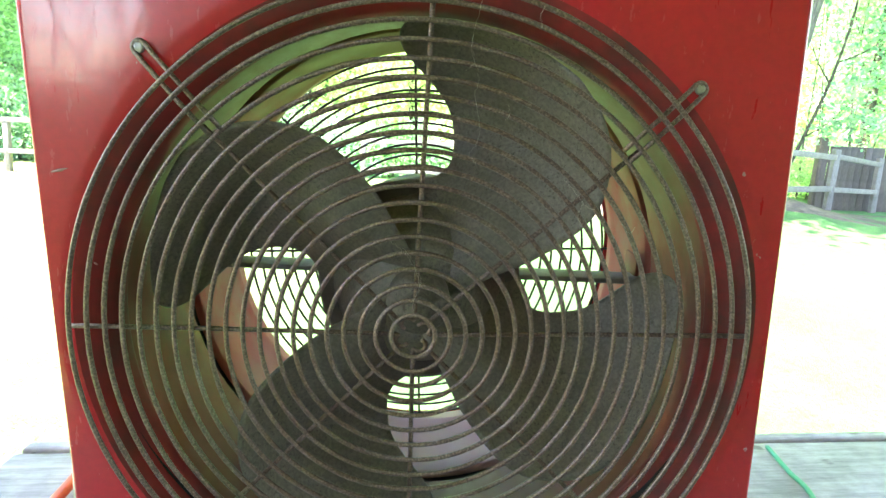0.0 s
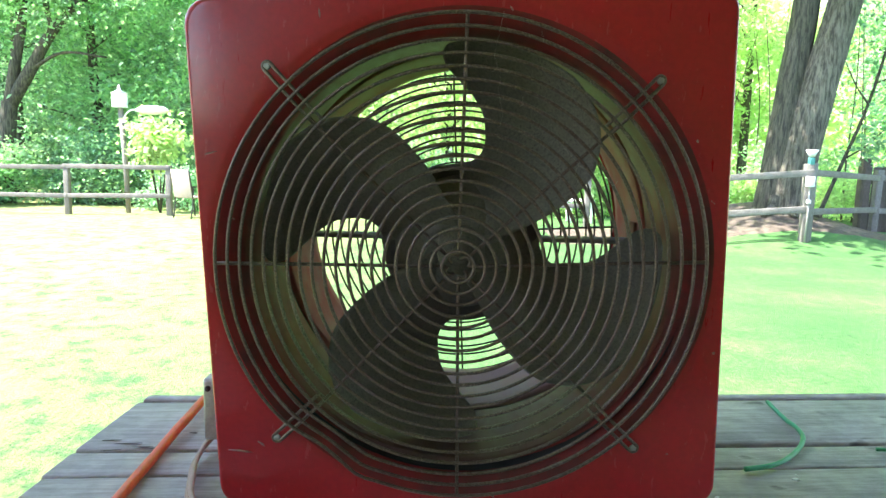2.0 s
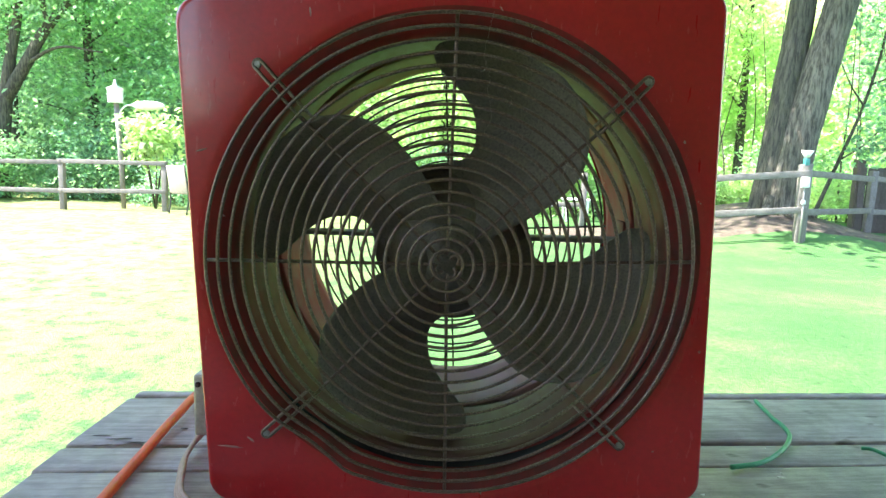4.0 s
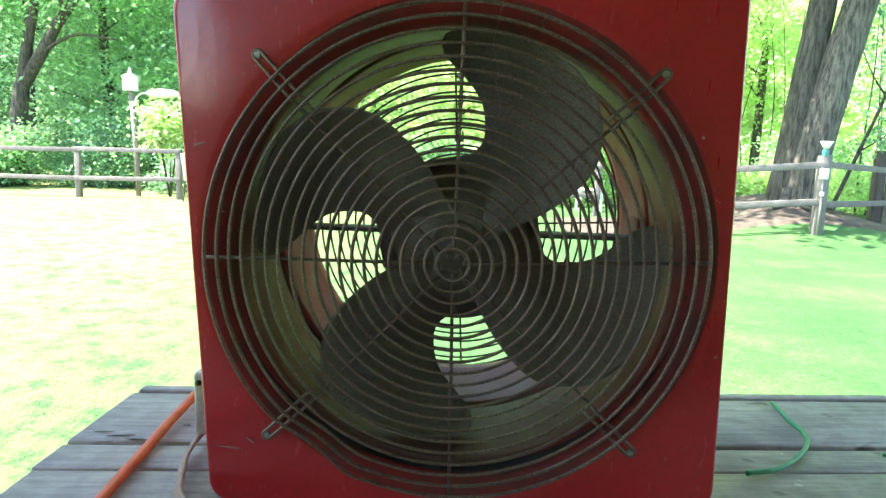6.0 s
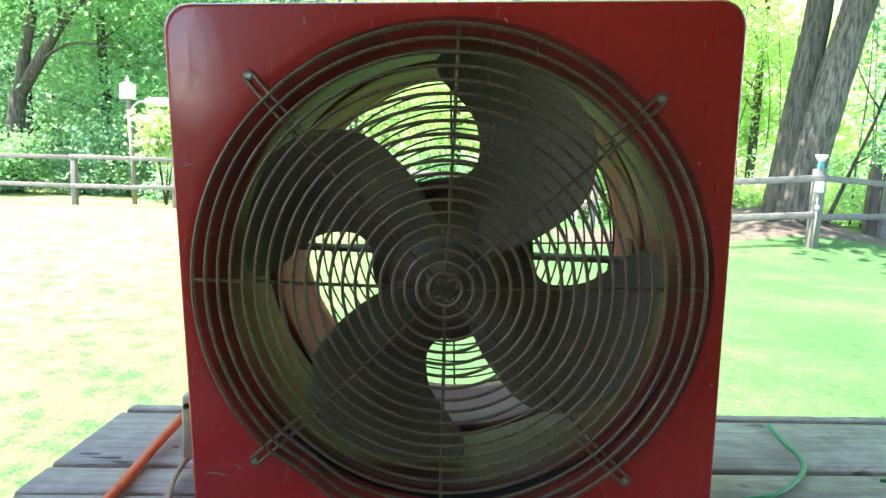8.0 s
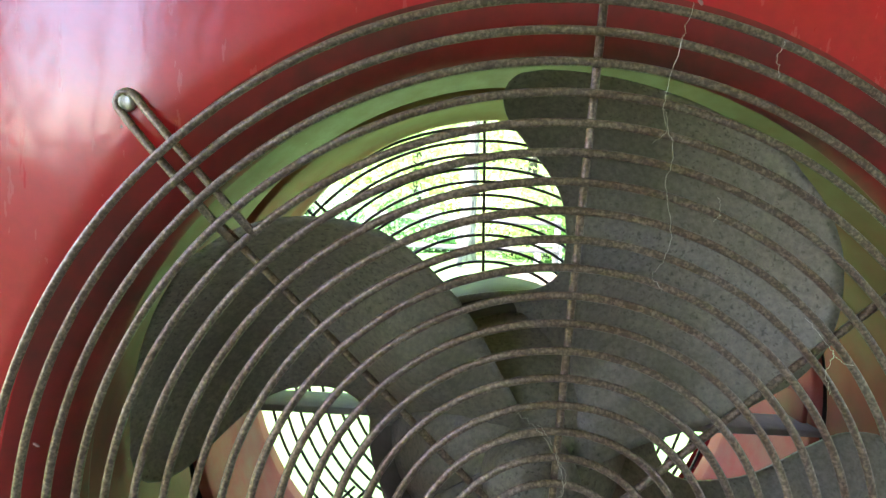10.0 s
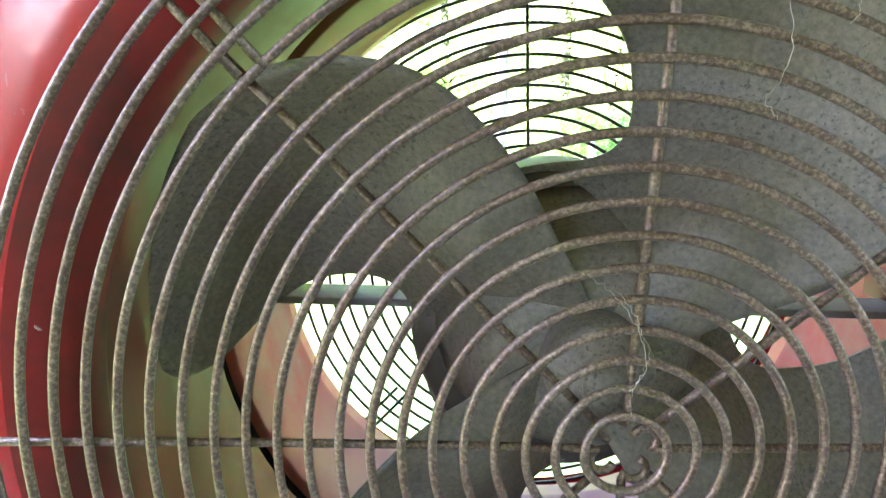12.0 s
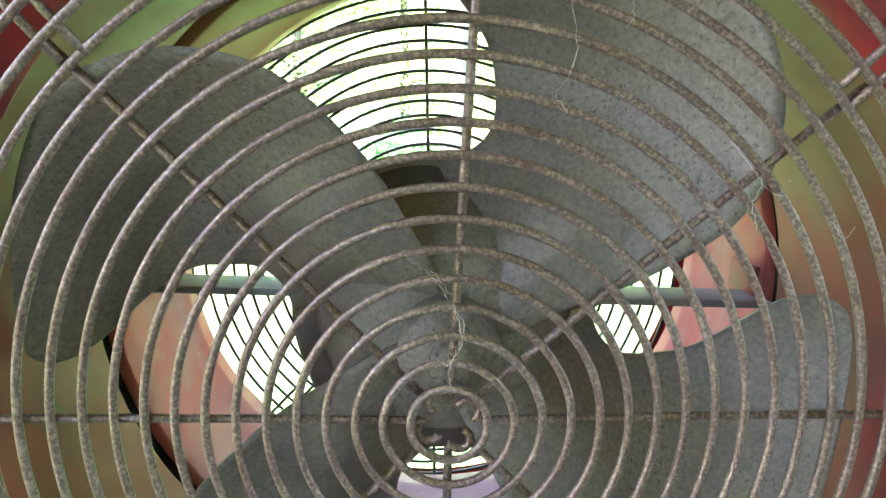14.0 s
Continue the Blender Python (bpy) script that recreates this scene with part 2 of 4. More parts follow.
SIDING = simple("unseen_wall", (0.235, 0.195, 0.172), 0.7, 0.0, 0.15, 3)
CEIL = simple("unseen_roof", (0.42, 0.37, 0.33), 0.7, 0.0, 0.15, 3)
CHAIR_FABRIC = simple("tan_fabric", (0.36, 0.31, 0.25), 0.8, 0.0, 0.15, 40)
BARK_PALE = bark_mat("bark_pale", (0.36, 0.33, 0.28), (0.14, 0.12, 0.10))
CHIP = simple("scraped_paint", (0.40, 0.19, 0.17), 0.6, 0.0, 0.2, 120)
WEB = simple("cobweb_thread", (0.62, 0.56, 0.48), 0.7, 0.0, 0.1, 50)
CHIP_TAN = simple("worn_wood", (0.31, 0.255, 0.20), 0.7, 0.0, 0.3, 90)
DARK_WOOD = simple("torn_wood", (0.10, 0.082, 0.07), 0.8, 0.0, 0.4, 120)
SHED = old_wood("shed_wood", (0.15, 0.115, 0.09), (0.05, 0.04, 0.032), "z")

# ---------------------------------------------------------------- mesh helpers
def part(name, bm, mat, parent=None, label="", smooth=True):
    me = bpy.data.meshes.new(name)
    bm.to_mesh(me)
    bm.free()
    me.materials.append(mat)
    if smooth:
        for p in me.polygons:
            p.use_smooth = True
    ob = new(name, me)
    if parent is not None:
        ob.parent = parent
    if label:
        ob["label"] = label
    return ob


def share(name, src, parent, m):
    ob = new(name, src.data)
    ob.parent = parent
    ob.matrix_basis = m
    return ob


def thing(name, at, label, category, group="", kind=""):
    ob = new(name)
    ob.location = at
    ob.empty_display_size = 0.05
    return tagged(ob, label, category, group, kind)


def box_bm(cx, cy, cz, sx, sy, sz, bevel=0.0, seg=2):
    bm = bmesh.new()
    bmesh.ops.create_cube(bm, size=1.0, matrix=Matrix.LocRotScale((cx, cy, cz), None, (sx, sy, sz)))
    if bevel:
        bmesh.ops.bevel(bm, geom=list(bm.edges), offset=bevel, segments=seg, affect='EDGES', profile=0.5)
    return bm


def tube_bm(points, radius, sides=8, closed=False, bm=None, taper=None):
    bm = bm or bmesh.new()
    pts = [Vector(p) for p in points]
    n = len(pts)
    rings = []
    ref = None
    for i, p in enumerate(pts):
        a = pts[(i - 1) % n] if (closed or i > 0) else pts[i]
        b = pts[(i + 1) % n] if (closed or i < n - 1) else pts[i]
        d = (b - a).normalized()
        if ref is None:
            ref = d.orthogonal().normalized()
        ref = (ref - d * ref.dot(d)).normalized()
        side = d.cross(ref)
        r = radius if taper is None else taper[i]
        rings.append([bm.verts.new(p + (ref * math.cos(2 * math.pi * k / sides) + side * math.sin(2 * math.pi * k / sides)) * r) for k in range(sides)])
    for i in range(n if closed else n - 1):
        q, w = rings[i], rings[(i + 1) % n]
        shift = 0
        if closed and i == n - 1:
            shift = min(range(sides), key=lambda s: (q[0].co - w[s].co).length)
        for k in range(sides):
            bm.faces.new((q[k], q[(k + 1) % sides], w[(k + 1 + shift) % sides], w[(k + shift) % sides]))
    if not closed:
        bm.faces.new(rings[0][::-1])
        bm.faces.new(rings[-1])
    bmesh.ops.recalc_face_normals(bm, faces=list(bm.faces)) if len(bm.faces) < 4000 else None
    return bm


def curve_pts(ctrl, steps=10):
    """Catmull-Rom through the control points."""
    c = [Vector(p) for p in ctrl]
    c = [c[0] * 2 - c[1]] + c + [c[-1] * 2 - c[-2]]
    out = []
    for i in range(1, len(c) - 2):
        for k in range(steps):
            t = k / steps
            out.append(0.5 * ((2 * c[i]) + (c[i + 1] - c[i - 1]) * t + (2 * c[i - 1] - 5 * c[i] + 4 * c[i + 1] - c[i + 2]) * t * t + (3 * c[i] - c[i - 1] - 3 * c[i + 1] + c[i + 2]) * t ** 3))
    out.append(c[-2])
    return out


def lathe_bm(profile, n=96, flip=False):
    """Profile of (radius, y) turned about the y axis."""
    bm = bmesh.new()
    rings = []
    for r, y in profile:
        rings.append([bm.verts.new((r * math.cos(2 * math.pi * k / n), y, r * math.sin(2 * math.pi * k / n))) for k in range(n)])
    for a, b in zip(rings[:-1], rings[1:]):
        for k in range(n):
            bm.faces.new((a[k], a[(k + 1) % n], b[(k + 1) % n], b[k]))
    bmesh.ops.recalc_face_normals(bm, faces=list(bm.faces))
    return bm


# ---------------------------------------------------------------- ground, unseen porch
def ground_height(x, y):
    """Level at the table, falling gently towards the fence."""
    mound = 0.60 * math.exp(-(x - 5.2) ** 2 / 2.4 - (y - 10.7) ** 2 / 3.4)     # bank round the foot of the big tree
    t = min(max(y - 0.5, 0.0), 16.0)
    return -0.010 * t + mound + 0.03 * noise.noise((x * 0.25, y * 0.25, 0)) * min(1, max(0, y) / 3)


def grid_sheet(name, xs, ys, height, mat, label, category):
    bm = bmesh.new()
    rows = [[bm.verts.new((x, y, height(x, y))) for x in xs] for y in ys]
    for a, b in zip(rows[:-1], rows[1:]):
        for k in range(len(xs) - 1):
            bm.faces.new((a[k], a[k + 1], b[k + 1], b[k]))
    ob = part(name, bm, mat)
    return tagged(ob, label, category, kind="structure")


gx = [-400, -150, -70, -40] + [x * 0.5 for x in range(-56, 57)] + [40, 70, 150, 400]
gy = [-200, -60, -20, -8] + [y * 0.4 for y in range(-8, 91)] + [45, 60, 90, 150, 400]
ground = grid_sheet("ground", gx, gy, ground_height, LAWN, "mown green lawn, sunlight on its left put in as pale yellow", "lawn")
mulch = grid_sheet("mulch_bed", [1.5 + 0.45 * i for i in range(20)], [8.75 + 0.4 * i for i in range(9)],
                   lambda x, y: ground_height(x, y) + 0.02 + 0.05 * noise.noise((x, y, 3)) - 0.1 * (y > 11.6 or x > 9.5 or y < 8.8 + 0.1 * noise.noise((x * 3, 0, 0))), MULCH, "brown leaf litter and mulch below the trees", "mulch")


def wall(name, cx, cy, cz, sx, sy, sz, mat, label, category):
    return tagged(part(name, box_bm(cx, cy, cz, sx, sy, sz), mat, smooth=False), label, category, kind="structure")


# unseen walls and roof, added to shade the table and shape panel reflections
wall("wall_left", -4.98, -2.6, 1.2, 6.0, 0.2, 2.8, SIDING, "unseen plain brown wall facing the table, added for its reflection", "wall")
wall("wall_low", -1.62, -2.6, 0.52, 0.72, 0.2, 1.34, SIDING, "unseen low brown wall, added to bound the panel's reflection", "wall")
wall("wall_back", 2.37, -2.6, 1.2, 7.26, 0.2, 2.8, SIDING, "unseen plain brown wall facing the table, added for its reflection", "wall")
wall("ceiling", 1.6, -0.85, 2.66, 9.0, 3.3, 0.12, CEIL, "unseen plain roof added to shade the table", "ceiling")

# ---------------------------------------------------------------- the fan
ZC = 1.02


def table_zz(x, y):
    return 0.7505 - 0.0100 * x + 0.0100 * (y - 0.19)


FRONT = pose(0, 0, ZC, 1.4, -0.16, 0)                    # plane of the front guard
PANEL = pose(0.0030, 0.0120, 1.0215, 1.4, -2.0, 0.0)   # plane of the front panel
PW, PH, PR = 0.5245, 0.522, 0.024
HOLE = 0.222
DEPTH = 0.338
DOME = -0.0072      # the guard is dished a little towards the blades
PITCH = 0.012

fan = thing("box_fan", (0, 0.17, 0.76), "square red steel box fan with wire guards, standing on the table", "fan")


def put(bm, m):
    bm.transform(fan.matrix_basis.inverted() @ m)
    return bm


fan.matrix_basis = Matrix.Translation((0, 0.17, 0.76))


def rounded_square(w, h, r, n):
    """n points round a rounded rectangle, at equal angles about its centre."""
    out = []
    for k in range(n):
        a = 2 * math.pi * k / n
        c, s = math.cos(a), math.sin(a)
        t = min((w / 2) / abs(c) if abs(c) > 1e-9 else 9, (h / 2) / abs(s) if abs(s) > 1e-9 else 9)
        x, z = c * t, s * t
        qx, qz = w / 2 - r, h / 2 - r
        if abs(x) > qx and abs(z) > qz:
            ox, oz = math.copysign(qx, x), math.copysign(qz, z)
            lo, hi = 0.0, t
            bb = c * ox + s * oz
            t = bb + math.sqrt(max(0, bb * bb - (ox * ox + oz * oz - r * r)))
            x, z = c * t, s * t
        out.append((x, z))
    return out


def front_panel(mouth):
    n = 480
    outer = rounded_square(PW, PH, PR, n)
    bm = bmesh.new()
    loops = []
    # bell mouth that curves in to the round opening, flat face, rolled outer edge
    for r, y in ((0.2270, 0.0345), (0.2240, 0.0340), (0.2230, 0.0310), (0.2260, 0.0215), (0.2320, 0.0120), (0.2400, 0.0055), (0.2480, 0.0018), (0.2540, 0.0003)):
        ring = []
        for k in range(n):
            a = 2 * math.pi * k / n
            lim = 0.985 * math.hypot(*outer[k])
            rr = min(r, lim - (0.2540 - r) * 0.5)
            ring.append(bm.verts.new((0.001 + rr * math.cos(a), y, -0.0005 + rr * math.sin(a))))
        loops.append(ring)
    for f in (0.04, 0.35, 0.7, 0.96, 1.0):
        ring = []
        for k in range(n):
            a = 2 * math.pi * k / n
            lim = min(0.2560, 0.9855 * math.hypot(*outer[k]))
            x0, z0 = lim * math.cos(a), lim * math.sin(a)
            x1, z1 = outer[k][0] * 0.987, outer[k][1] * 0.987
            ring.append(bm.verts.new((x0 + (x1 - x0) * f, 0.0, z0 + (z1 - z0) * f)))
        loops.append(ring)
    for s, y in ((0.992, 0.0012), (0.998, 0.0045), (1.0, 0.010), (1.0, 0.06), (1.0, 0.18), (1.0, DEPTH - 0.02)):
        loops.append([bm.verts.new((x * s, y, z * s)) for x, z in outer])
    loops = loops[:7] if mouth else loops[6:]
    for a, b in zip(loops[:-1], loops[1:]):
        for k in range(n):
            bm.faces.new((a[k], a[(k + 1) % n], b[(k + 1) % n], b[k]))
    bmesh.ops.delete(bm, geom=[v for v in bm.verts if not v.link_faces], context='VERTS')
    bmesh.ops.recalc_face_normals(bm, faces=list(bm.faces))
    for v in bm.verts:      # dented sheet
        v.co.y += 0.0005 * noise.noise((v.co.x * 9, 0.0, v.co.z * 9))
    return bm


housing = part("housing", put(front_panel(False), PANEL), RED, fan, "scuffed glossy red paint")
part("bell_mouth", put(front_panel(True), PANEL), RED_DULL, fan, "dull dark red paint on the rounded mouth of the duct")
back = bmesh.new()
n = 480
outer = rounded_square(PW, PH, PR, n)
la = [back.verts.new((x, DEPTH - 0.02, z)) for x, z in outer]
lb = [back.verts.new((0.998 * x, DEPTH - 0.012, 0.998 * z)) for x, z in outer]
lc = [back.verts.new((0.226 * math.cos(2 * math.pi * k / n), DEPTH - 0.010, 0.226 * math.sin(2 * math.pi * k / n))) for k in range(n)]
for a, b in ((la, lb), (lb, lc)):
    for k in range(n):
        back.faces.new((a[k], a[(k + 1) % n], b[(k + 1) % n], b[k]))
part("rear_panel", put(back, PANEL), RED, fan)
# two lengths of duct with a dark slot between them
SLOT = 0.174
AX = Matrix.Translation((0.003, 0, ZC + 0.011))
part("front_duct", put(lathe_bm([(0.2320, 0.0430), (0.2275, 0.0430), (0.2270, 0.0445), (0.2268, 0.056), (0.2264, 0.10), (0.2258, SLOT - 0.0020), (0.2266, SLOT), (0.232, SLOT)]), AX), RED_DUCT, fan, "grimy red paint inside the duct, lawn reflection in its upper colour")
# black backing ring in place of the shade inside the slots
part("slot", put(lathe_bm([(0.234, 0.028), (0.234, 0.21)]), AX), RUBBER, fan, "black ring standing for the darkness in the duct slots")
rear_bm = lathe_bm([(0.2320, SLOT + 0.0155), (0.2258, SLOT + 0.0160), (0.2248, SLOT + 0.019), (0.2220, 0.22), (0.2212, 0.296), (0.2190, 0.3000), (0.2205, 0.303), (0.2200, 0.318), (0.2260, 0.320)])
for v in rear_bm.verts:     # the rear ring sits a little high and to one side
    s = min(max((v.co.y - 0.126) / 0.18, 0), 1)
    v.co.x += 0.004 * s
    v.co.z += 0.002 * s
part("rear_duct", put(rear_bm, AX), RED_FADED, fan, "faded red paint inside the duct, lawn reflection coloured in above")


def guard(name, m, mat, wire, dome, dent, n=20, label=""):
    """Concentric wire rings on eight straight spokes; the outermost ring is the part that carries the rest."""
    def ring(r, bent):
        pts = []
        for k in range(144):
            a = 2 * math.pi * k / 144
            rr, y = r, 0.0
            if bent:    # knocked flat at the lower left
                d = (math.degrees(a) - 234 + 180) % 360 - 180
                rr -= 0.0075 * math.exp(-(d / 8) ** 2) * (r / 0.24) ** 6
                rr += 0.0025 * math.exp(-((d - 12) / 3.5) ** 2) * (r / 0.24) ** 6
            y += 0.0006 * math.sin(3 * a + r * 80) - dome * (1 - (r / 0.24) ** 2)
            pts.append((rr * math.cos(a), y, rr * math.sin(a)))
        return tube_bm(pts, wire, 8, True)
    rim = part(name, put(ring(PITCH * 20, dent), m), mat, fan, label)
    radii = [1.32, 2.24] + [3.18 + (i - 3) * 0.9894 for i in range(3, n)]
    for i in radii:
        part("guard_ring", put(ring(PITCH * i, dent and i > 18), m), mat, rim)
    return rim


front = guard("front_guard", FRONT, WIRE, 0.0018, DOME, True, label="rusty speckled steel wire guard")


def spoke_bm(angle, r0, r1, y, rad, hook=0.0, dome=0.0):
    """A straight radial wire, bowed with the guard; its inner end may be bent into a small curl."""
    a = radians(angle)
    c, s = math.cos(a), math.sin(a)
    pts = []
    if hook:
        for d in range(160, -61, -20):
            t = radians(d)
            u, w = r0 + hook * math.cos(t) - hook * 0.3, hook * (math.sin(t) + 1)
            pts.append((u * c - w * s, y - dome, u * s + w * c))
    for k in range(7):
        r = r0 + hook * 0.6 + (r1 - r0 - hook * 0.6) * k / 6
        pts.append((r * c, y - dome * (1 - (r / 0.24) ** 2), r * s))
    return tube_bm(pts, rad, 8)


for ang in (88.9, 180, 270.8, 2.6):
    part("spoke", put(spoke_bm(ang, 0.0095, 0.2405, 0.0035, 0.0018, 0.0046, DOME), FRONT), WIRE, front)
for ang in (135.4, 43.2, 226.4, 316.0):
    part("spoke", put(spoke_bm(ang, 0.0150, 0.205, 0.0035, 0.0018, 0.0, DOME), FRONT), WIRE, front)


def clip_bm(angle, r_in, r_out, half, back):
    """A hairpin of wire: two legs under the outer rings, closed round a screw on the panel."""
    a = radians(angle)
    def w(r, t, y):
        return (r * math.cos(a) - t * math.sin(a), y, r * math.sin(a) + t * math.cos(a))
    pts = [w(r_in, half, 0.0020), w(r_in + 0.03, half, 0.0032), w(0.232, half, 0.0044), w(r_out - 0.012, half, 0.0044 + 0.6 * back), w(r_out - 0.003, half, 0.0048 + back)]
    for k in range(1, 8):
        b = math.pi / 2 - math.pi * k / 8
        pts.append(w(r_out - 0.003 + half * math.cos(b), half * math.sin(b), 0.0050 + back))
    pts += [w(r_out - 0.003, -half, 0.0048 + back), w(r_out - 0.012, -half, 0.0044 + 0.6 * back), w(0.232, -half, 0.0044), w(r_in + 0.028, -half, 0.0032), w(r_in - 0.004, -half, 0.0020)]
    return tube_bm(pts, 0.0018, 8)


for name_a, (sx, sz) in (("tl", (-0.188, 0.193)), ("tr", (0.189, 0.184)), ("bl", (-0.188, -0.188)), ("br", (0.186, -0.188))):
    ang, rad = math.degrees(math.atan2(sz, sx)), math.hypot(sx, sz)
    cl = part("clip", put(clip_bm(ang, 0.195, rad, 0.0043, 0.006 if sz > 0 else 0.005), FRONT), WIRE, front, "bent wire clip")
    bm = bmesh.new()
    bmesh.ops.create_uvsphere(bm, u_segments=16, v_segments=8, radius=0.0040, matrix=Matrix.LocRotScale(None, None, (1, 0.55, 1)))
    for v in bm.verts:      # slot of the screw head
        if abs(v.co.x) < 0.0009 and v.co.y < -0.001:
            v.co.y += 0.0012
    part("screw", put(bm, FRONT @ pose(rad * math.cos(radians(ang)) * 0.99, 0.0050 + (0.006 if sz > 0 else 0.005), rad * math.sin(radians(ang)) * 0.99)), SCREW, cl, "worn steel screw head")

REAR = pose(-0.002, 0.332, ZC + 0.001, 0, 0, 0) @ Matrix.Diagonal((1.05, 1.0, 1.05, 1.0))
rear = guard("rear_guard", REAR, WIRE_DARK, 0.0014, 0.0, False, n=20, label="dark steel wire guard behind the blades")
for ang in (93, 183, 273, 3):
    part("spoke", put(spoke_bm(ang, 0.011, 0.2405, -0.0030, 0.0014), REAR), WIRE_DARK, rear)
for ang in (139, 47, 228, 318):
    for half in (-0.005, 0.005):
        a = radians(ang)
        bm = tube_bm([((r * math.cos(a) - half * math.sin(a)), -0.0035, (r * math.sin(a) + half * math.cos(a))) for r in (0.150 if half > 0 else 0.158, 0.22, 0.245)], 0.0014, 8)
        part("spoke", put(bm, REAR), WIRE_DARK, rear)

# blades: a swept, cupped sheet; u along the blade, v towards its trailing edge
EDGE_FRONT = [(-0.016, 0.012), (0.004, -0.012), (0.026, -0.029), (0.046, -0.040), (0.068, -0.053), (0.086, -0.061), (0.105, -0.067), (0.123, -0.0705), (0.141, -0.0695), (0.161, -0.062), (0.180, -0.049), (0.195, -0.031), (0.206, -0.008)]
EDGE_REAR = [(-0.014, 0.104), (0.011, 0.099), (0.024, 0.095), (0.041, 0.087), (0.057, 0.072), (0.070, 0.057), (0.084, 0.040), (0.096, 0.034), (0.109, 0.035), (0.125, 0.044), (0.139, 0.057), (0.148, 0.075), (0.154, 0.098), (0.1575, 0.112), (0.1635, 0.1215), (0.171, 0.1245), (0.179, 0.1215)]
TIP_R = 0.217


def blade_y(u, v):
    cup = 0.1019 + 0.7114 * v - 5.564 * v * v - 0.1463 * (u - 0.1) - 7.372 * max(u - 0.12, 0) ** 2
    root = math.exp(-((v + 0.012) / 0.032) ** 2) * min(max((0.15 - u) / 0.07, 0), 1)
    return cup - 0.040 * root


def evenly(pts, n):
    """n + 1 points at even steps along a line."""
    d = [0.0]
    for p, q in zip(pts, pts[1:]):
        d.append(d[-1] + (q - p).length)
    out, j = [], 0
    for k in range(n + 1):
        w = d[-1] * k / n
        while j < len(pts) - 2 and d[j + 1] < w:
            j += 1
        out.append(pts[j].lerp(pts[j + 1], min(max((w - d[j]) / max(d[j + 1] - d[j], 1e-9), 0), 1)))
    return out


def blade_bm():
    """A sheet ruled between the front edge with the tip, and the rear edge; cupped, with its thickness."""
    lead = [p.to_2d() for p in curve_pts([(u, v, 0) for u, v in EDGE_FRONT], 6)]
    a0, a1 = math.atan2(-0.008, 0.206), radians(31.2)
    for k in range(1, 17):
        a = a0 + (a1 - a0) * k / 16
        rr = TIP_R - 0.011 * (1 - k / 16) ** 2
        lead.append(Vector((rr * math.cos(a), rr * math.sin(a))))
    back = [p.to_2d() for p in curve_pts([(u, v, 0) for u, v in EDGE_REAR], 6)]
    back[-1] = lead[-1].copy()
    n, m = 72, 24
    bm = bmesh.new()
    sheets = []
    for lift in (0.0, 0.0022):
        rows = []
        for p, q in zip(evenly(lead, n), evenly(back, n)):
            row = []
            for k in range(m + 1):
                w = p.lerp(q, k / m)
                row.append(bm.verts.new((w.x, blade_y(w.x, w.y) + lift, w.y)))
            rows.append(row)
        for i in range(n):
            for k in range(m):
                bm.faces.new((rows[i][k], rows[i][k + 1], rows[i + 1][k + 1], rows[i + 1][k]))
        sheets.append([rows[i][0] for i in range(n + 1)] + rows[n][1:] + [rows[i][m] for i in range(n - 1, -1, -1)] + rows[0][m - 1:0:-1])
    one, two = sheets
    for i in range(len(one)):
        j = (i + 1) % len(one)
        bm.faces.new((one[i], one[j], two[j], two[i]))
    bmesh.ops.remove_doubles(bm, verts=list(bm.verts), dist=0.00005)
    bmesh.ops.recalc_face_normals(bm, faces=list(bm.faces))
    return bm


first = None
fanwheel_m = Matrix.Translation((0.0023, 0.024, ZC + 0.0090)) @ Matrix.Diagonal((1.03, 1.0, 1.03, 1.0))
for ang in (150, 60, -30, -120):
    m = fan.matrix_basis.inverted() @ fanwheel_m @ Matrix.Rotation(radians(-ang), 4, 'Y')
    if first is None:
        first = part("blade", blade_bm(), BLADE, fan, "dusty grey metal fan blade")
        first.matrix_basis = m
    else:
        share("blade", first, fan, m)["label"] = "dusty grey metal fan blade"
hub = lathe_bm([(0.0, 0.026), (0.010, 0.026), (0.0115, 0.029), (0.013, 0.038), (0.024, 0.040), (0.026, 0.046), (0.026, 0.080), (0.012, 0.082), (0.012, 0.13)], 32)
WHEEL = Matrix.Translation((0.0025, 0.020, ZC + 0.0085))
part("hub", put(hub, WHEEL), BLADE, fan, "dusty grey cast hub")
plate = lathe_bm([(0.0, 0.0640), (0.030, 0.0660), (0.048, 0.0720), (0.060, 0.0860), (0.074, 0.1180), (0.080, 0.1262), (0.0, 0.1265)], 48)
part("blade_plate", put(plate, WHEEL), BLADE, fan, "dusty grey plate that carries the blades")
motor = lathe_bm([(0.0, 0.127), (0.082, 0.127), (0.091, 0.130), (0.0955, 0.137), (0.0955, 0.225), (0.086, 0.238), (0.0, 0.242)], 64)
part("motor", put(motor, Matrix.Translation((0.0025, 0.020, ZC + 0.0045))), MOTOR, fan, "dirty dark brown electric motor")
part("motor_mount", put(box_bm(0.003, 0.184, 1.0300, 0.440, 0.034, 0.005, 0.001), Matrix.Identity(4)), STEEL, fan, "flat steel motor bracket")
for x in (-0.214, 0.219):
    part("bracket", put(box_bm(x, 0.200, 1.042, 0.004, 0.036, 0.022, 0.001), Matrix.Identity(4)), RED_DUCT, fan)
for x, y in ((-0.19, 0.06), (0.19, 0.06), (-0.19, 0.30), (0.19, 0.30)):
    top = 1.0215 - PH / 2 + 0.006 + x * math.tan(radians(2.0))
    low = table_zz(x, y)
    part("foot", put(box_bm(x, y, (top + low) / 2, 0.036, 0.036, top - low, 0.006), Matrix.Identity(4)), RUBBER, fan, "black rubber foot")

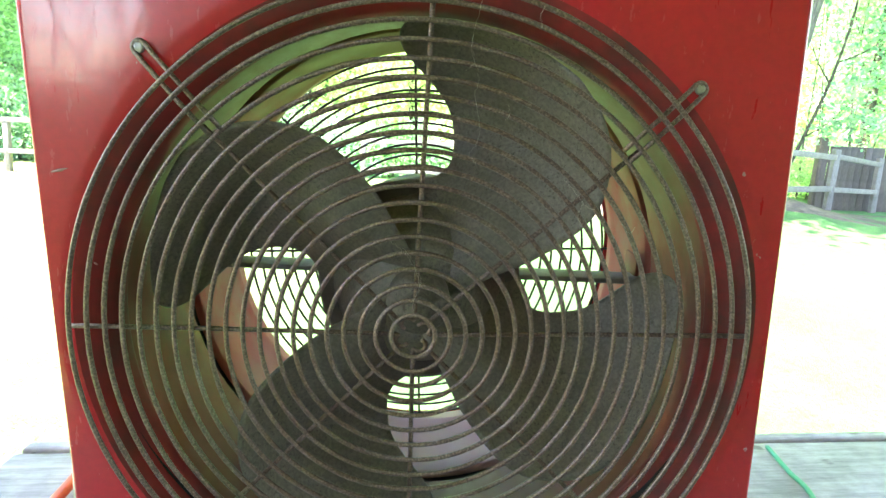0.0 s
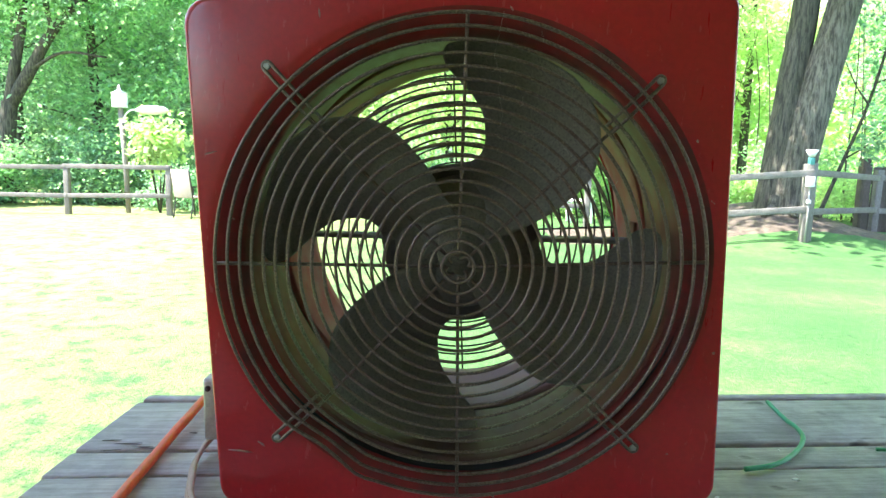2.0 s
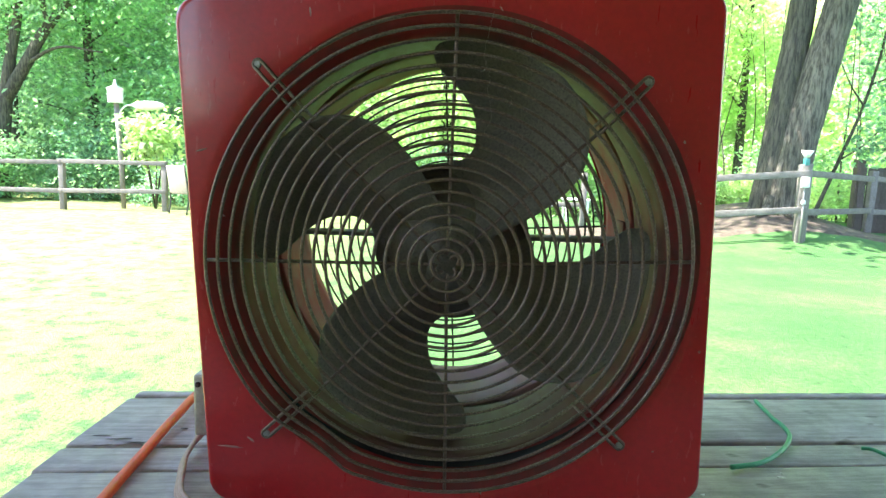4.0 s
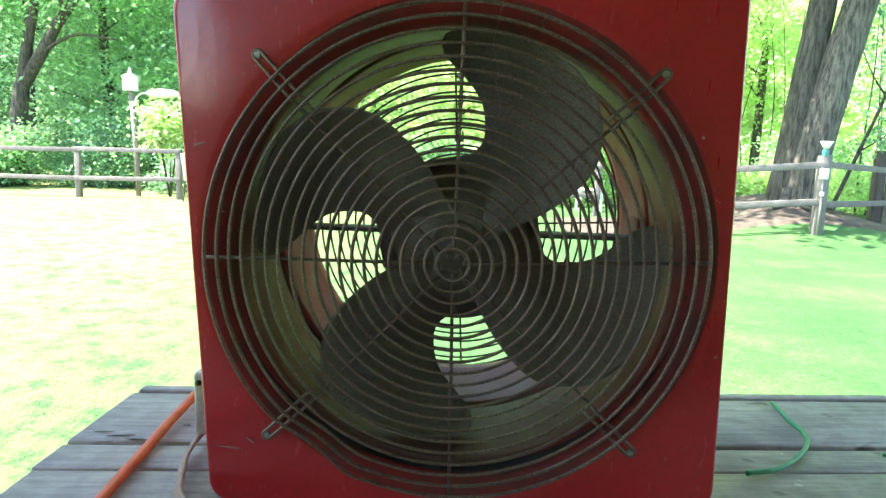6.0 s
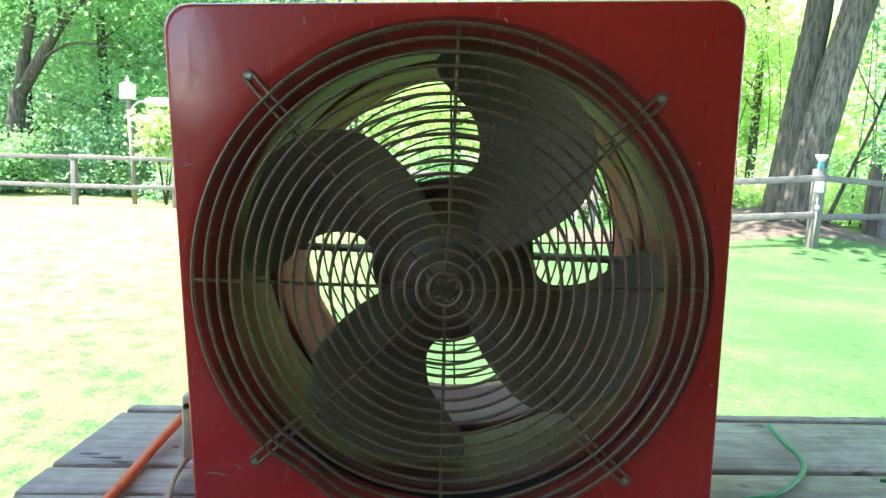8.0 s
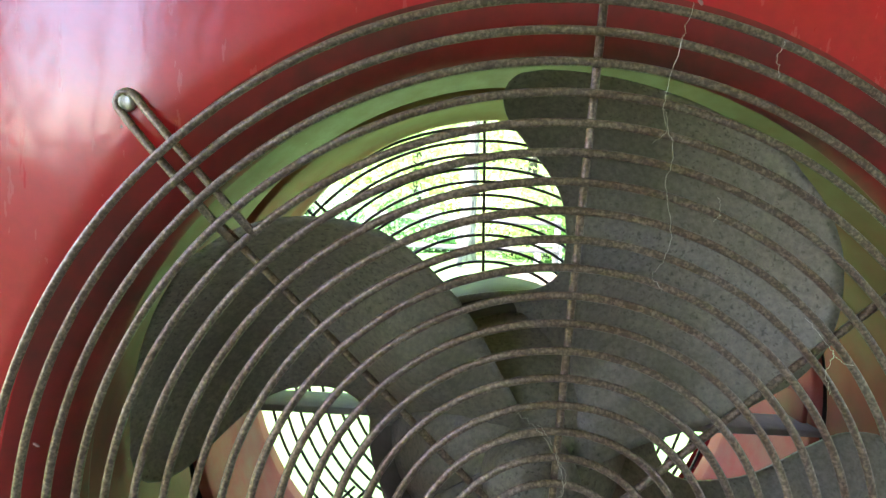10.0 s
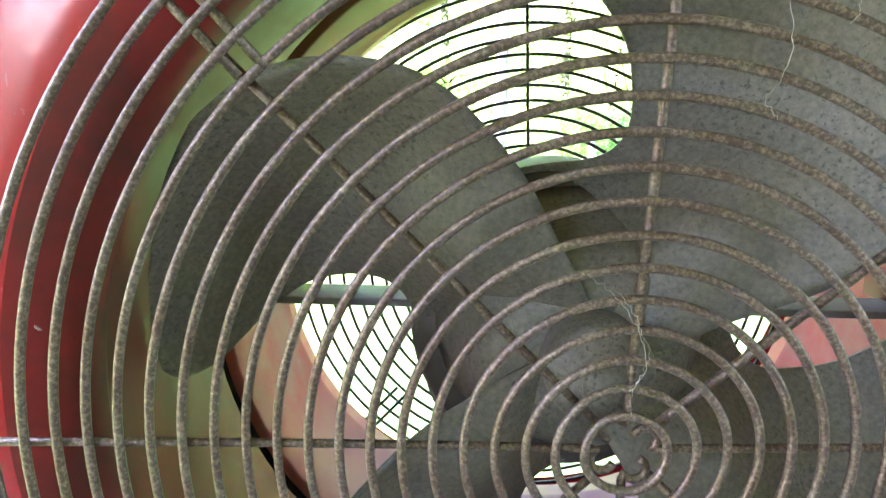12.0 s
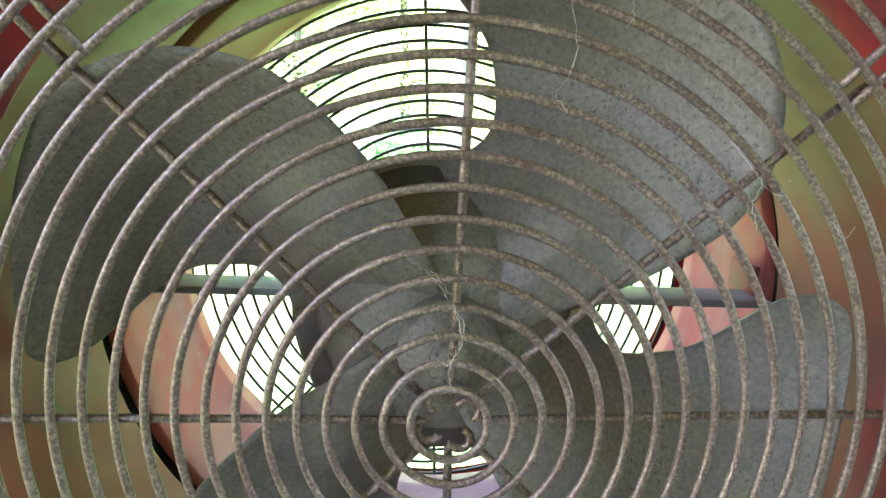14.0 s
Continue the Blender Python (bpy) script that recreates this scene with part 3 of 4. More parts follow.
# worn spots where the paint is scraped through
def chip_bm(length, width, seed):
    rnd = random.Random(seed)
    bm = bmesh.new()
    vs = []
    for k in range(14):
        a = 2 * math.pi * k / 14
        vs.append(bm.verts.new((length / 2 * math.cos(a) * rnd.uniform(0.75, 1.1), 0.0, width / 2 * math.sin(a) * rnd.uniform(0.5, 1.2))))
    bm.faces.new(vs)
    ext = bmesh.ops.extrude_face_region(bm, geom=list(bm.faces))
    bmesh.ops.translate(bm, vec=(0, -0.0004, 0), verts=[v for v in ext["geom"] if isinstance(v, bmesh.types.BMVert)])
    bmesh.ops.recalc_face_normals(bm, faces=list(bm.faces))
    return bm


for i, (x, z, ln, wd, tilt) in enumerate(((-0.243, 0.115, 0.012, 0.0022, -12), (0.252, -0.092, 0.003, 0.004, 0), (-0.235, -0.196, 0.026, 0.003, 6), (-0.212, -0.188, 0.010, 0.003, 40), (0.03, -0.246, 0.008, 0.003, 70), (0.05, 0.243, 0.006, 0.002, 60), (-0.13, 0.243, 0.009, 0.002, 85), (0.21, -0.20, 0.003, 0.002, 0), (-0.225, 0.05, 0.004, 0.0015, 30))):
    part("paint_chip", put(chip_bm(ln, wd, i), PANEL @ pose(x, -0.0014, z, 0, tilt, 0)), CHIP, fan, "scraped pale paint")

# ---------------------------------------------------------------- the table
def table_z(x, y=0.1):
    return table_zz(x, y)


table = thing("picnic_table", (0.5, -0.1, 0.0), "weathered grey wooden plank table", "table")
table.matrix_basis = Matrix.Translation((0.5, -0.1, 0.0))
TI = table.matrix_basis.inverted()
EDGE_L, EDGE_R = -0.4770, 1.60


def plank_bm(length, width, thick, seed):
    bm = box_bm(0, 0, 0, length, width, thick, 0.004, 2)
    for i in range(1, 16):
        g = list(bm.verts) + list(bm.edges) + list(bm.faces)
        bmesh.ops.bisect_plane(bm, geom=g, plane_co=(-length / 2 + length * i / 16, 0, 0), plane_no=(1, 0, 0))
    for v in bm.verts:
        k = noise.noise((v.co.x * 3, seed * 7.3, 0.0))
        v.co.z += 0.0015 * k
        v.co.y += 0.0012 * noise.noise((v.co.x * 5, seed * 3.1, 5.0)) * (1 if v.co.y > 0 else -1)
        v.co.x += v.co.y * 0.115      # ends sawn in one line
    return bm


# far edges of the planks at the left end; the boards run a few degrees askew to the fan
SLANT = 0.115
SEAMS = [0.319, 0.289, 0.124, 0.062, -0.039, -0.198, -0.356, -0.515]
for i, (y1, y0) in enumerate(zip(SEAMS[:-1], SEAMS[1:])):
    gap = 0.0015 if i == 2 else 0.008
    w = y1 - y0 - gap
    ln = EDGE_R - EDGE_L
    m = TI @ Matrix.Translation((EDGE_L, y1 - w / 2, table_z(EDGE_L, y1 - w / 2) - 0.019)) @ pose(0, 0, 0, 0.57, 0.573, math.degrees(math.atan(SLANT))) @ Matrix.Translation((ln / 2 + 0.003 * math.sin(i * 5), 0, 0))
    pl = part("plank", plank_bm(ln, w, 0.038, i), TABLE, table)
    pl.matrix_basis = m
for x in (-0.15, 1.25):
    part("cleat", box_bm(x, -0.02, table_z(x) - 0.06, 0.09, 0.62, 0.04, 0.004), TABLE, table).matrix_basis = TI
    for y in (-0.30, 0.24):
        leg = part("leg", box_bm(0, 0, 0, 0.09, 0.04, 0.76, 0.004), TABLE, table)
        leg.matrix_basis = TI @ pose(x + 0.07, y, 0.355 + 0.002, -12 if y > 0 else 12, 0, 0)

# worn marks on the boards: pale scrapes, flecks of paint and torn dark splinters
def mark(name, x, y, ln, wd, turn, mat, seed, label):
    bm = chip_bm(ln, wd, seed)
    bm.transform(Matrix.Rotation(radians(-90), 4, 'X'))
    ob = part(name, bm, mat, table, label)
    ob.matrix_basis = TI @ Matrix.Translation((x, y, table_zz(x, y) + 0.0012)) @ pose(0, 0, 0, 0.57, 0.573, turn)


for i, (x, y, ln) in enumerate(((0.418, 0.131, 0.011), (0.303, 0.081, 0.007), (0.436, 0.211, 0.005), (0.424, 0.142, 0.005), (0.55, 0.12, 0.004))):
    mark("fleck", x, y, ln, ln * 0.6, 30 * i, WHITE, 40 + i, "small fleck of white paint")
for i, (x, y, ln, wd) in enumerate(((-0.447, 0.159, 0.030, 0.005), (-0.420, 0.152, 0.036, 0.006), (-0.398, 0.144, 0.028, 0.008), (-0.432, 0.132, 0.024, 0.004), (-0.352, 0.190, 0.012, 0.007), (-0.376, 0.138, 0.016, 0.004), (-0.455, 0.288, 0.006, 0.006))):
    mark("splinter", x, y, ln, wd * 0.5, 8 + 14 * math.sin(i * 3), DARK_WOOD, 60 + i, "dark torn splintered wood")


# ---------------------------------------------------------------- loose things on the table
def cable(name, ctrl, r, mat, label, category, sides=10):
    ob = part(name, tube_bm(curve_pts(ctrl, 12), r, sides), mat)
    return tagged(ob, label, category)


tz = table_z
cable("extension_cord", [(-0.201, 0.436, tz(-0.201, 0.436) + 0.0120), (-0.296, 0.383, tz(-0.296, 0.383) + 0.0200), (-0.364, 0.306, tz(-0.364, 0.306) + 0.0160), (-0.369, 0.203, tz(-0.369, 0.203) + 0.0120), (-0.365, 0.110, tz(-0.365, 0.110) + 0.0080), (-0.357, 0.011, tz(-0.357, 0.011) + 0.0080), (-0.344, -0.082, tz(-0.344, -0.082) + 0.0080), (-0.285, -0.230, tz(-0.285, -0.230) + 0.0100), (-0.232, -0.388, tz(-0.232, -0.388) + 0.0110)], 0.0062, ORANGE, "bright orange extension cord lying across the planks", "cord")


def twin_cable():
    """Three cores side by side, as in a flat moulded flex."""
    t = thing("power_cord", (-0.29, 0.05, tz(-0.29, 0.05)), "flat ribbed tan power cord curling beside the fan", "cord")
    t.matrix_basis = Matrix.Translation((-0.29, 0.05, tz(-0.29, 0.05)))
    inv = t.matrix_basis.inverted()
    line = [(-0.211, 0.393, tz(-0.211, 0.393) + 0.0300), (-0.264, 0.277, tz(-0.264, 0.277) + 0.0340), (-0.305, 0.159, tz(-0.305, 0.159) + 0.0160), (-0.308, 0.098, tz(-0.308, 0.098) + 0.0090), (-0.295, 0.052, tz(-0.295, 0.052) + 0.0080), (-0.277, 0.008, tz(-0.277, 0.008) + 0.0080), (-0.248, -0.013, tz(-0.248, -0.013) + 0.0080), (-0.211, -0.008, tz(-0.211, -0.008) + 0.0080), (-0.195, -0.045, tz(-0.195, -0.045) + 0.0080)]
    for k in (-1, 0, 1):
        part("core", tube_bm([inv @ (p + Vector((0.0038 * k * 0.6, 0, 0.0038 * k + 0.004))) for p in curve_pts(line, 12)], 0.0030, 8), TAN, t)


twin_cable()
cable("green_twine", [(0.499, 0.378, tz(0.499, 0.378) + 0.0050), (0.494, 0.313, tz(0.494, 0.313) + 0.0045), (0.492, 0.277, tz(0.492, 0.277) + 0.0070), (0.483, 0.240, tz(0.483, 0.240) + 0.0070), (0.454, 0.201, tz(0.454, 0.201) + 0.0050), (0.409, 0.163, tz(0.409, 0.163) + 0.0045), (0.363, 0.146, tz(0.363, 0.146) + 0.0045)], 0.0032, GREEN_WIRE, "bent piece of green plastic cord on the table", "cord")
cable("green_twine", [(0.570, 0.219, tz(0.570, 0.219) + 0.0045), (0.583, 0.215, tz(0.583, 0.215) + 0.0050), (0.598, 0.191, tz(0.598, 0.191) + 0.0045), (0.634, 0.161, tz(0.634, 0.161) + 0.0045)], 0.0026, GREEN_WIRE, "short piece of green plastic cord on the table", "cord")
def cobweb(strands, label):
    t = thing("cobweb", (0, -0.004, 1.02), label, "cobweb", "cobwebs on the guard")
    t.matrix_basis = FRONT
    for line in strands:
        rnd = random.Random(len(line))
        pts = []
        for p in curve_pts([(x, -0.0035 - DOME * (1 - (math.hypot(x, z) / 0.24) ** 2), z) for x, z in line], 8):
            pts.append(p + Vector((rnd.gauss(0, 0.0004), rnd.gauss(0, 0.0004), rnd.gauss(0, 0.0004))))
        part("strand", tube_bm(pts, 0.0001, 4), WEB, t)


cobweb([[(-0.019, 0.071), (-0.008, 0.062), (0.000, 0.050), (0.003, 0.038), (-0.001, 0.027), (0.000, 0.018)], [(-0.010, 0.066), (-0.004, 0.060), (0.001, 0.050)], [(0.000, 0.050), (0.004, 0.044), (0.003, 0.036), (-0.002, 0.026)]], "wispy dusty cobweb on the middle of the guard")
cobweb([[(0.038, 0.240), (0.034, 0.222), (0.030, 0.200), (0.036, 0.184), (0.035, 0.169), (0.039, 0.150), (0.037, 0.139)], [(0.030, 0.200), (0.033, 0.192), (0.028, 0.186)], [(0.075, 0.228), (0.073, 0.221), (0.075, 0.214)], [(0.056, 0.166), (0.058, 0.160), (0.056, 0.156)], [(0.037, 0.139), (0.033, 0.132), (0.038, 0.126)]], "wispy dusty cobweb hanging on the outer guard rings")
cobweb([[(0.098, 0.118), (0.108, 0.108), (0.114, 0.101), (0.121, 0.098)], [(0.112, 0.104), (0.110, 0.094), (0.113, 0.086)], [(0.14, 0.09), (0.146, 0.084), (0.15, 0.088)]], "wispy dusty cobweb across a few guard rings")
outlet = thing("switch_box", (-0.2715, 0.10, 0.836), "small grey metal switch box on the side of the fan", "switch box")
outlet.matrix_basis = Matrix.Translation((-0.2715, 0.10, 0.836))
part("body", box_bm(0, 0, 0, 0.036, 0.05, 0.074, 0.004), GREYBOX, outlet)
part("knob", box_bm(-0.011, -0.026, 0.026, 0.006, 0.006, 0.006, 0.002), DARK, outlet, "black knob")

# ---------------------------------------------------------------- fence
def ground_at(x, y):
    return ground_height(x, y)


def post_bm(h, w):
    bm = box_bm(0, 0, h / 2, w, w, h, 0.008)
    return bm


def fence(name, posts, h, heights, label, group):
    """Posts standing at the given places, with rails between neighbours."""
    x0, y0 = posts[0]
    ob = thing(name, (x0, y0, ground_at(x0, y0)), label, "fence", group)
    ob.matrix_basis = Matrix.Translation((x0, y0, ground_at(x0, y0)))
    inv = ob.matrix_basis.inverted()
    src = None
    for x, y in posts:
        m = inv @ Matrix.Translation((x, y, ground_at(x, y) - 0.05)) @ pose(0, 0, 0, random.uniform(-1, 1), random.uniform(-1.2, 1.2), random.uniform(-6, 6))
        if src is None:
            src = part("post", post_bm(h, 0.108), FENCE, ob)
            src.matrix_basis = m
        else:
            share("post", src, ob, m)
    for (xa, ya), (xb, yb) in zip(posts[:-1], posts[1:]):
        for hh in heights:
            a = Vector((xa, ya - 0.04, ground_at(xa, ya) + hh + random.uniform(-0.02, 0.02)))
            b = Vector((xb, yb - 0.04, ground_at(xb, yb) + hh + random.uniform(-0.02, 0.02)))
            d = b - a
            bm = box_bm(0, 0, 0, d.length + 0.10, 0.045, 0.092, 0.006)
            r = part("rail", bm, RAIL, ob)
            r.matrix_basis = inv @ Matrix.Translation((a + b) / 2) @ d.to_track_quat('X', 'Z').to_matrix().to_4x4()
    return ob


fence("rail_fence", [(-14.9, 12.7), (-12.7, 12.65), (-10.5, 12.55), (-8.32, 12.5), (-6.15, 12.5)], 1.10, (0.40, 1.00), "grey weathered wooden rail fence along the lawn", "rail fences")
fence("rail_fence", [(-1.25, 12.4), (0.60, 12.2), (2.46, 12.0)], 1.10, (0.40, 0.95), "pale wooden rail fence at the end of the lawn", "rail fences")
fence("rail_fence", [(2.98, 8.7), (4.92, 8.6)], 1.16, (0.45, 0.98), "grey weathered wooden rail fence before the big tree", "rail fences")
fence("rail_fence", [(4.98, 8.66), (7.15, 10.6), (9.2, 12.3)], 1.16, (0.42, 0.98), "grey weathered wooden rail fence turning away beside the trees", "rail fences")


def picket_fence():
    """Dark boards side by side on two rails."""
    x0, y0 = 8.10, 12.4
    t = thing("board_fence", (x0, y0, ground_at(x0, y0)), "dark brown upright board fence behind the rail fence", "fence")
    t.matrix_basis = Matrix.Translation((x0, y0, ground_at(x0, y0)))
    src = None
    for i in range(16):
        m = pose(0.16 * i, 0.02 * i, -0.03, random.uniform(-1, 1), random.uniform(-1, 1), 0)
        if src is None:
            src = part("board", box_bm(0, 0, 0.66, 0.145, 0.03, 1.36, 0.004), SHED, t)
            src.matrix_basis = m
        else:
            share("board", src, t, m)
    for z in (0.35, 1.0):
        part("rail", box_bm(1.2, 0.20, z, 2.5, 0.05, 0.09, 0.004), SHED, t)
    part("post", box_bm(-0.02, 0.10, 0.72, 0.16, 0.16, 1.5, 0.01), SHED, t)


picket_fence()


def post_lantern():
    x, y = 4.92, 8.58
    z0 = ground_at(x, y) + 1.10
    t = thing("solar_lantern", (x, y, z0), "small white and teal garden lantern on a fence post", "lantern")
    t.matrix_basis = Matrix.Translation((x, y, z0))
    part("base", box_bm(0, 0, 0.05, 0.07, 0.07, 0.10, 0.008), TEAL, t, "teal base")
    bm = bmesh.new()
    bmesh.ops.create_cone(bm, cap_ends=True, segments=20, radius1=0.035, radius2=0.085, depth=0.10, matrix=Matrix.Translation((0, 0, 0.16)))
    part("shade", bm, WHITE, t, "white flared shade")
    x, y, z0 = 4.89, 8.50, ground_at(4.92, 8.6) + 0.86
    t = thing("outlet_box", (x, y, z0), "pale weatherproof outlet box on the fence post", "box")
    t.matrix_basis = Matrix.Translation((x, y, z0))
    part("box", box_bm(0, 0, 0, 0.11, 0.06, 0.15, 0.012), WHITE, t)
    part("conduit", tube_bm([(0.0, 0.01, -0.07), (0.01, 0.01, -0.5), (0.0, 0.01, -0.86)], 0.012, 8), GREYBOX, t)
    part("tap", box_bm(-0.01, -0.02, -0.28, 0.05, 0.05, 0.06, 0.01), WHITE, t)


post_lantern()

# ---------------------------------------------------------------- trees
def leaves_bm_data(centres, count, spread, size, rnd):
    """Many small bent leaves scattered about clump centres: vertices and faces."""
    vs, fs = [], []
    for i in range(count):
        c, s = centres[rnd.randrange(len(centres))]
        d = Vector((rnd.gauss(0, 1), rnd.gauss(0, 1), rnd.gauss(0, 0.75))) * (s * spread)
        p = c + d
        L = size * rnd.uniform(0.6, 1.3)
        q = Euler((rnd.uniform(-1.0, 1.0), rnd.uniform(-1.0, 1.0), rnd.uniform(0, 6.28))).to_matrix()
        base = len(vs)
        for a in ((0, 0, 0), (L * 0.5, L * 0.30, L * 0.06), (L, 0, -L * 0.12), (L * 0.5, -L * 0.30, L * 0.06)):
            vs.append(p + q @ Vector(a))
        fs.append((base, base + 1, base + 2, base + 3))
    return vs, fs


def leafy(name, centres, count, spread, size, mat, parent, seed, label=""):
    rnd = random.Random(seed)
    vs, fs = leaves_bm_data(centres, count, spread, size, rnd)
    me = bpy.data.meshes.new(name)
    me.from_pydata([tuple(v) for v in vs], [], fs)
    me.materials.append(mat)
    ob = new(name, me)
    ob.parent = parent
    if label:
        ob["label"] = label
    return ob


def tree(name, x, y, h, r, crown_r, crown_h, leaves, size, bark, mat, seed, label, lean=(0, 0), group="", crown_low=0.35, limbs=9):
    rnd = random.Random(seed)
    z0 = ground_at(x, y) - 0.1
    t = thing(name, (x, y, z0), label, "tree", group)
    t.matrix_basis = Matrix.Translation((x, y, z0))
    top = Vector((lean[0] * h, lean[1] * h, h))
    trunk = curve_pts([(0, 0, 0), (top * 0.33) + Vector((rnd.uniform(-.1, .1), rnd.uniform(-.1, .1), 0)) * r * 2, top * 0.66 + Vector((rnd.uniform(-.2, .2), 0, 0)) * r * 2, top], 5)
    tp = [r * (1.35 if i == 0 else 1.0) * (1 - 0.75 * i / (len(trunk) - 1)) for i in range(len(trunk))]
    part("trunk", tube_bm(trunk, r, 12, False, None, tp), bark, t)
    centres = []
    for k in range(limbs):
        f = crown_low + (1 - crown_low) * (k + rnd.random()) / limbs * 0.95
        base = top * f
        a = rnd.uniform(0, 6.28)
        rr = crown_r * rnd.uniform(0.55, 1.0) * math.sin(math.pi * min(0.95, 0.25 + 0.7 * (f - crown_low) / (1 - crown_low + 1e-6)))
        tip = base + Vector((math.cos(a) * rr, math.sin(a) * rr, rnd.uniform(0.1, 0.5) * rr))
        mid = base.lerp(tip, 0.5) + Vector((0, 0, 0.12 * rr))
        pts = curve_pts([base, mid, tip], 4)
        part("limb", tube_bm(pts, 0.05, 6, False, None, [max(0.012, r * 0.32 * (1 - i / len(pts))) for i in range(len(pts))]), bark, t)
        for q in (0.45, 0.75, 1.0):
            for j in range(2):
                centres.append((base.lerp(tip, q) + Vector((rnd.uniform(-1, 1), rnd.uniform(-1, 1), rnd.uniform(-.6, .8))) * crown_r * 0.22, crown_r * rnd.uniform(0.14, 0.26)))
    for k in range(limbs):
        f = rnd.uniform(crown_low, 1.0)
        a = rnd.uniform(0, 6.28)
        rr = crown_r * math.sqrt(rnd.random())
        centres.append((top * f + Vector((math.cos(a) * rr, math.sin(a) * rr, 0)), crown_r * rnd.uniform(0.14, 0.24)))
    leafy("crown", centres, leaves, 0.85, size, mat, t, seed + 5)
    return t


def bush(name, x, y, w, h, leaves, size, mat, seed, label, group="bushes behind the fence", low=0.12):
    rnd = random.Random(seed)
    z0 = ground_at(x, y)
    b = thing(name, (x, y, z0), label, "bush", group)
    b.matrix_basis = Matrix.Translation((x, y, z0))
    cs = []
    for k in range(12):
        cs.append((Vector((rnd.uniform(-.5, .5) * w, rnd.uniform(-.5, .5) * w * 0.7, h * rnd.uniform(low, 0.85))), 0.22 * h * (1 - low)))
        part("stem", tube_bm([(0, 0, -0.05), (cs[-1][0] * 0.5) + Vector((0, 0, 0.05)), cs[-1][0]], 0.02, 5, False, None, [0.022, 0.015, 0.006]), BARK_DARK, b) if k % 3 == 0 else None
    leafy("foliage", cs, leaves, 0.95, size, mat, b, seed + 1)
    return b


# the two-stemmed tree beside the fence corner
def furrowed(pts, radii, seed):
    """A trunk whose bark stands in long uneven ridges."""
    bm = tube_bm(pts, 1, 40, False, None, radii)
    for v in bm.verts:
        k = min(range(len(pts)), key=lambda i: abs(pts[i].z - v.co.z))
        d = v.co - pts[k]
        a = math.atan2(d.y, d.x)
        ridge = noise.noise((math.cos(a) * 9 + seed, math.sin(a) * 9, v.co.z * 0.8)) + 0.6 * noise.noise((math.cos(a) * 20, math.sin(a) * 20 + seed, v.co.z * 2.2))
        d.z = 0
        v.co += d * 0.09 * ridge
    return bm


def big_tree():
    x, y = 5.24, 10.0
    z0 = ground_at(x, y) - 0.05
    t = thing("yard_tree", (x, y, z0), "large two-stemmed leaning tree with furrowed grey-brown bark", "tree")
    t.matrix_basis = Matrix.Translation((x, y, z0))
    a = curve_pts([(-0.10, 0.10, -0.1), (-0.05, 0.12, 0.5), (0.02, 0.14, 1.3), (0.10, 0.16, 2.3), (0.24, 0.2, 3.8), (0.3, 0.3, 6.0), (0.2, 0.4, 9.0)], 8)
    ra = [0.29 - 0.08 * min(1, p.z / 2.0) - 0.012 * max(0, p.z - 2) for p in a]
    b = curve_pts([(0.08, -0.06, -0.1), (0.14, -0.06, 0.5), (0.27, -0.06, 1.3), (0.46, -0.06, 2.3), (0.80, -0.05, 3.8), (1.3, 0.0, 6.0), (1.8, 0.1, 9.0)], 8)
    rb = [0.30 - 0.04 * min(1, p.z / 2.0) - 0.012 * max(0, p.z - 2) for p in b]
    part("stem", furrowed(a, ra, 1), BARK_DARK, t)
    part("stem", furrowed(b, rb, 5), BARK, t)
    for k in range(7):      # roots that flare at the foot
        an = k * 0.9 + 0.2
        part("root", tube_bm(curve_pts([(0.02 + 0.20 * math.cos(an), 0.20 * math.sin(an), 0.26), (0.02 + 0.36 * math.cos(an), 0.36 * math.sin(an), 0.07), (0.02 + 0.60 * math.cos(an), 0.60 * math.sin(an), 0.0)], 5), 0.1, 8, False, None, [0.10 - 0.007 * q for q in range(11)]), BARK, t)
    rnd = random.Random(77)
    cs = []
    for k in range(30):
        s = b if k % 2 else a
        base = s[-1 - rnd.randrange(10)]
        an = rnd.uniform(0, 6.28)
        tip = base + Vector((math.cos(an), math.sin(an), 0.25)) * rnd.uniform(1.5, 5.0) + Vector((-0.8, -0.4, 0))
        part("limb", tube_bm(curve_pts([base, base.lerp(tip, 0.5) + Vector((0, 0, 0.3)), tip], 4), 0.1, 6, False, None, [0.10 - 0.010 * q for q in range(9)]), BARK, t)
        for q in (0.5, 0.8, 1.0):
            cs.append((base.lerp(tip, q), rnd.uniform(0.45, 0.8)))
    leafy("crown", [(c, q) for c, q in cs if c.z > 5.0], 42000, 0.8, 0.22, LEAF, t, 78)


big_tree()

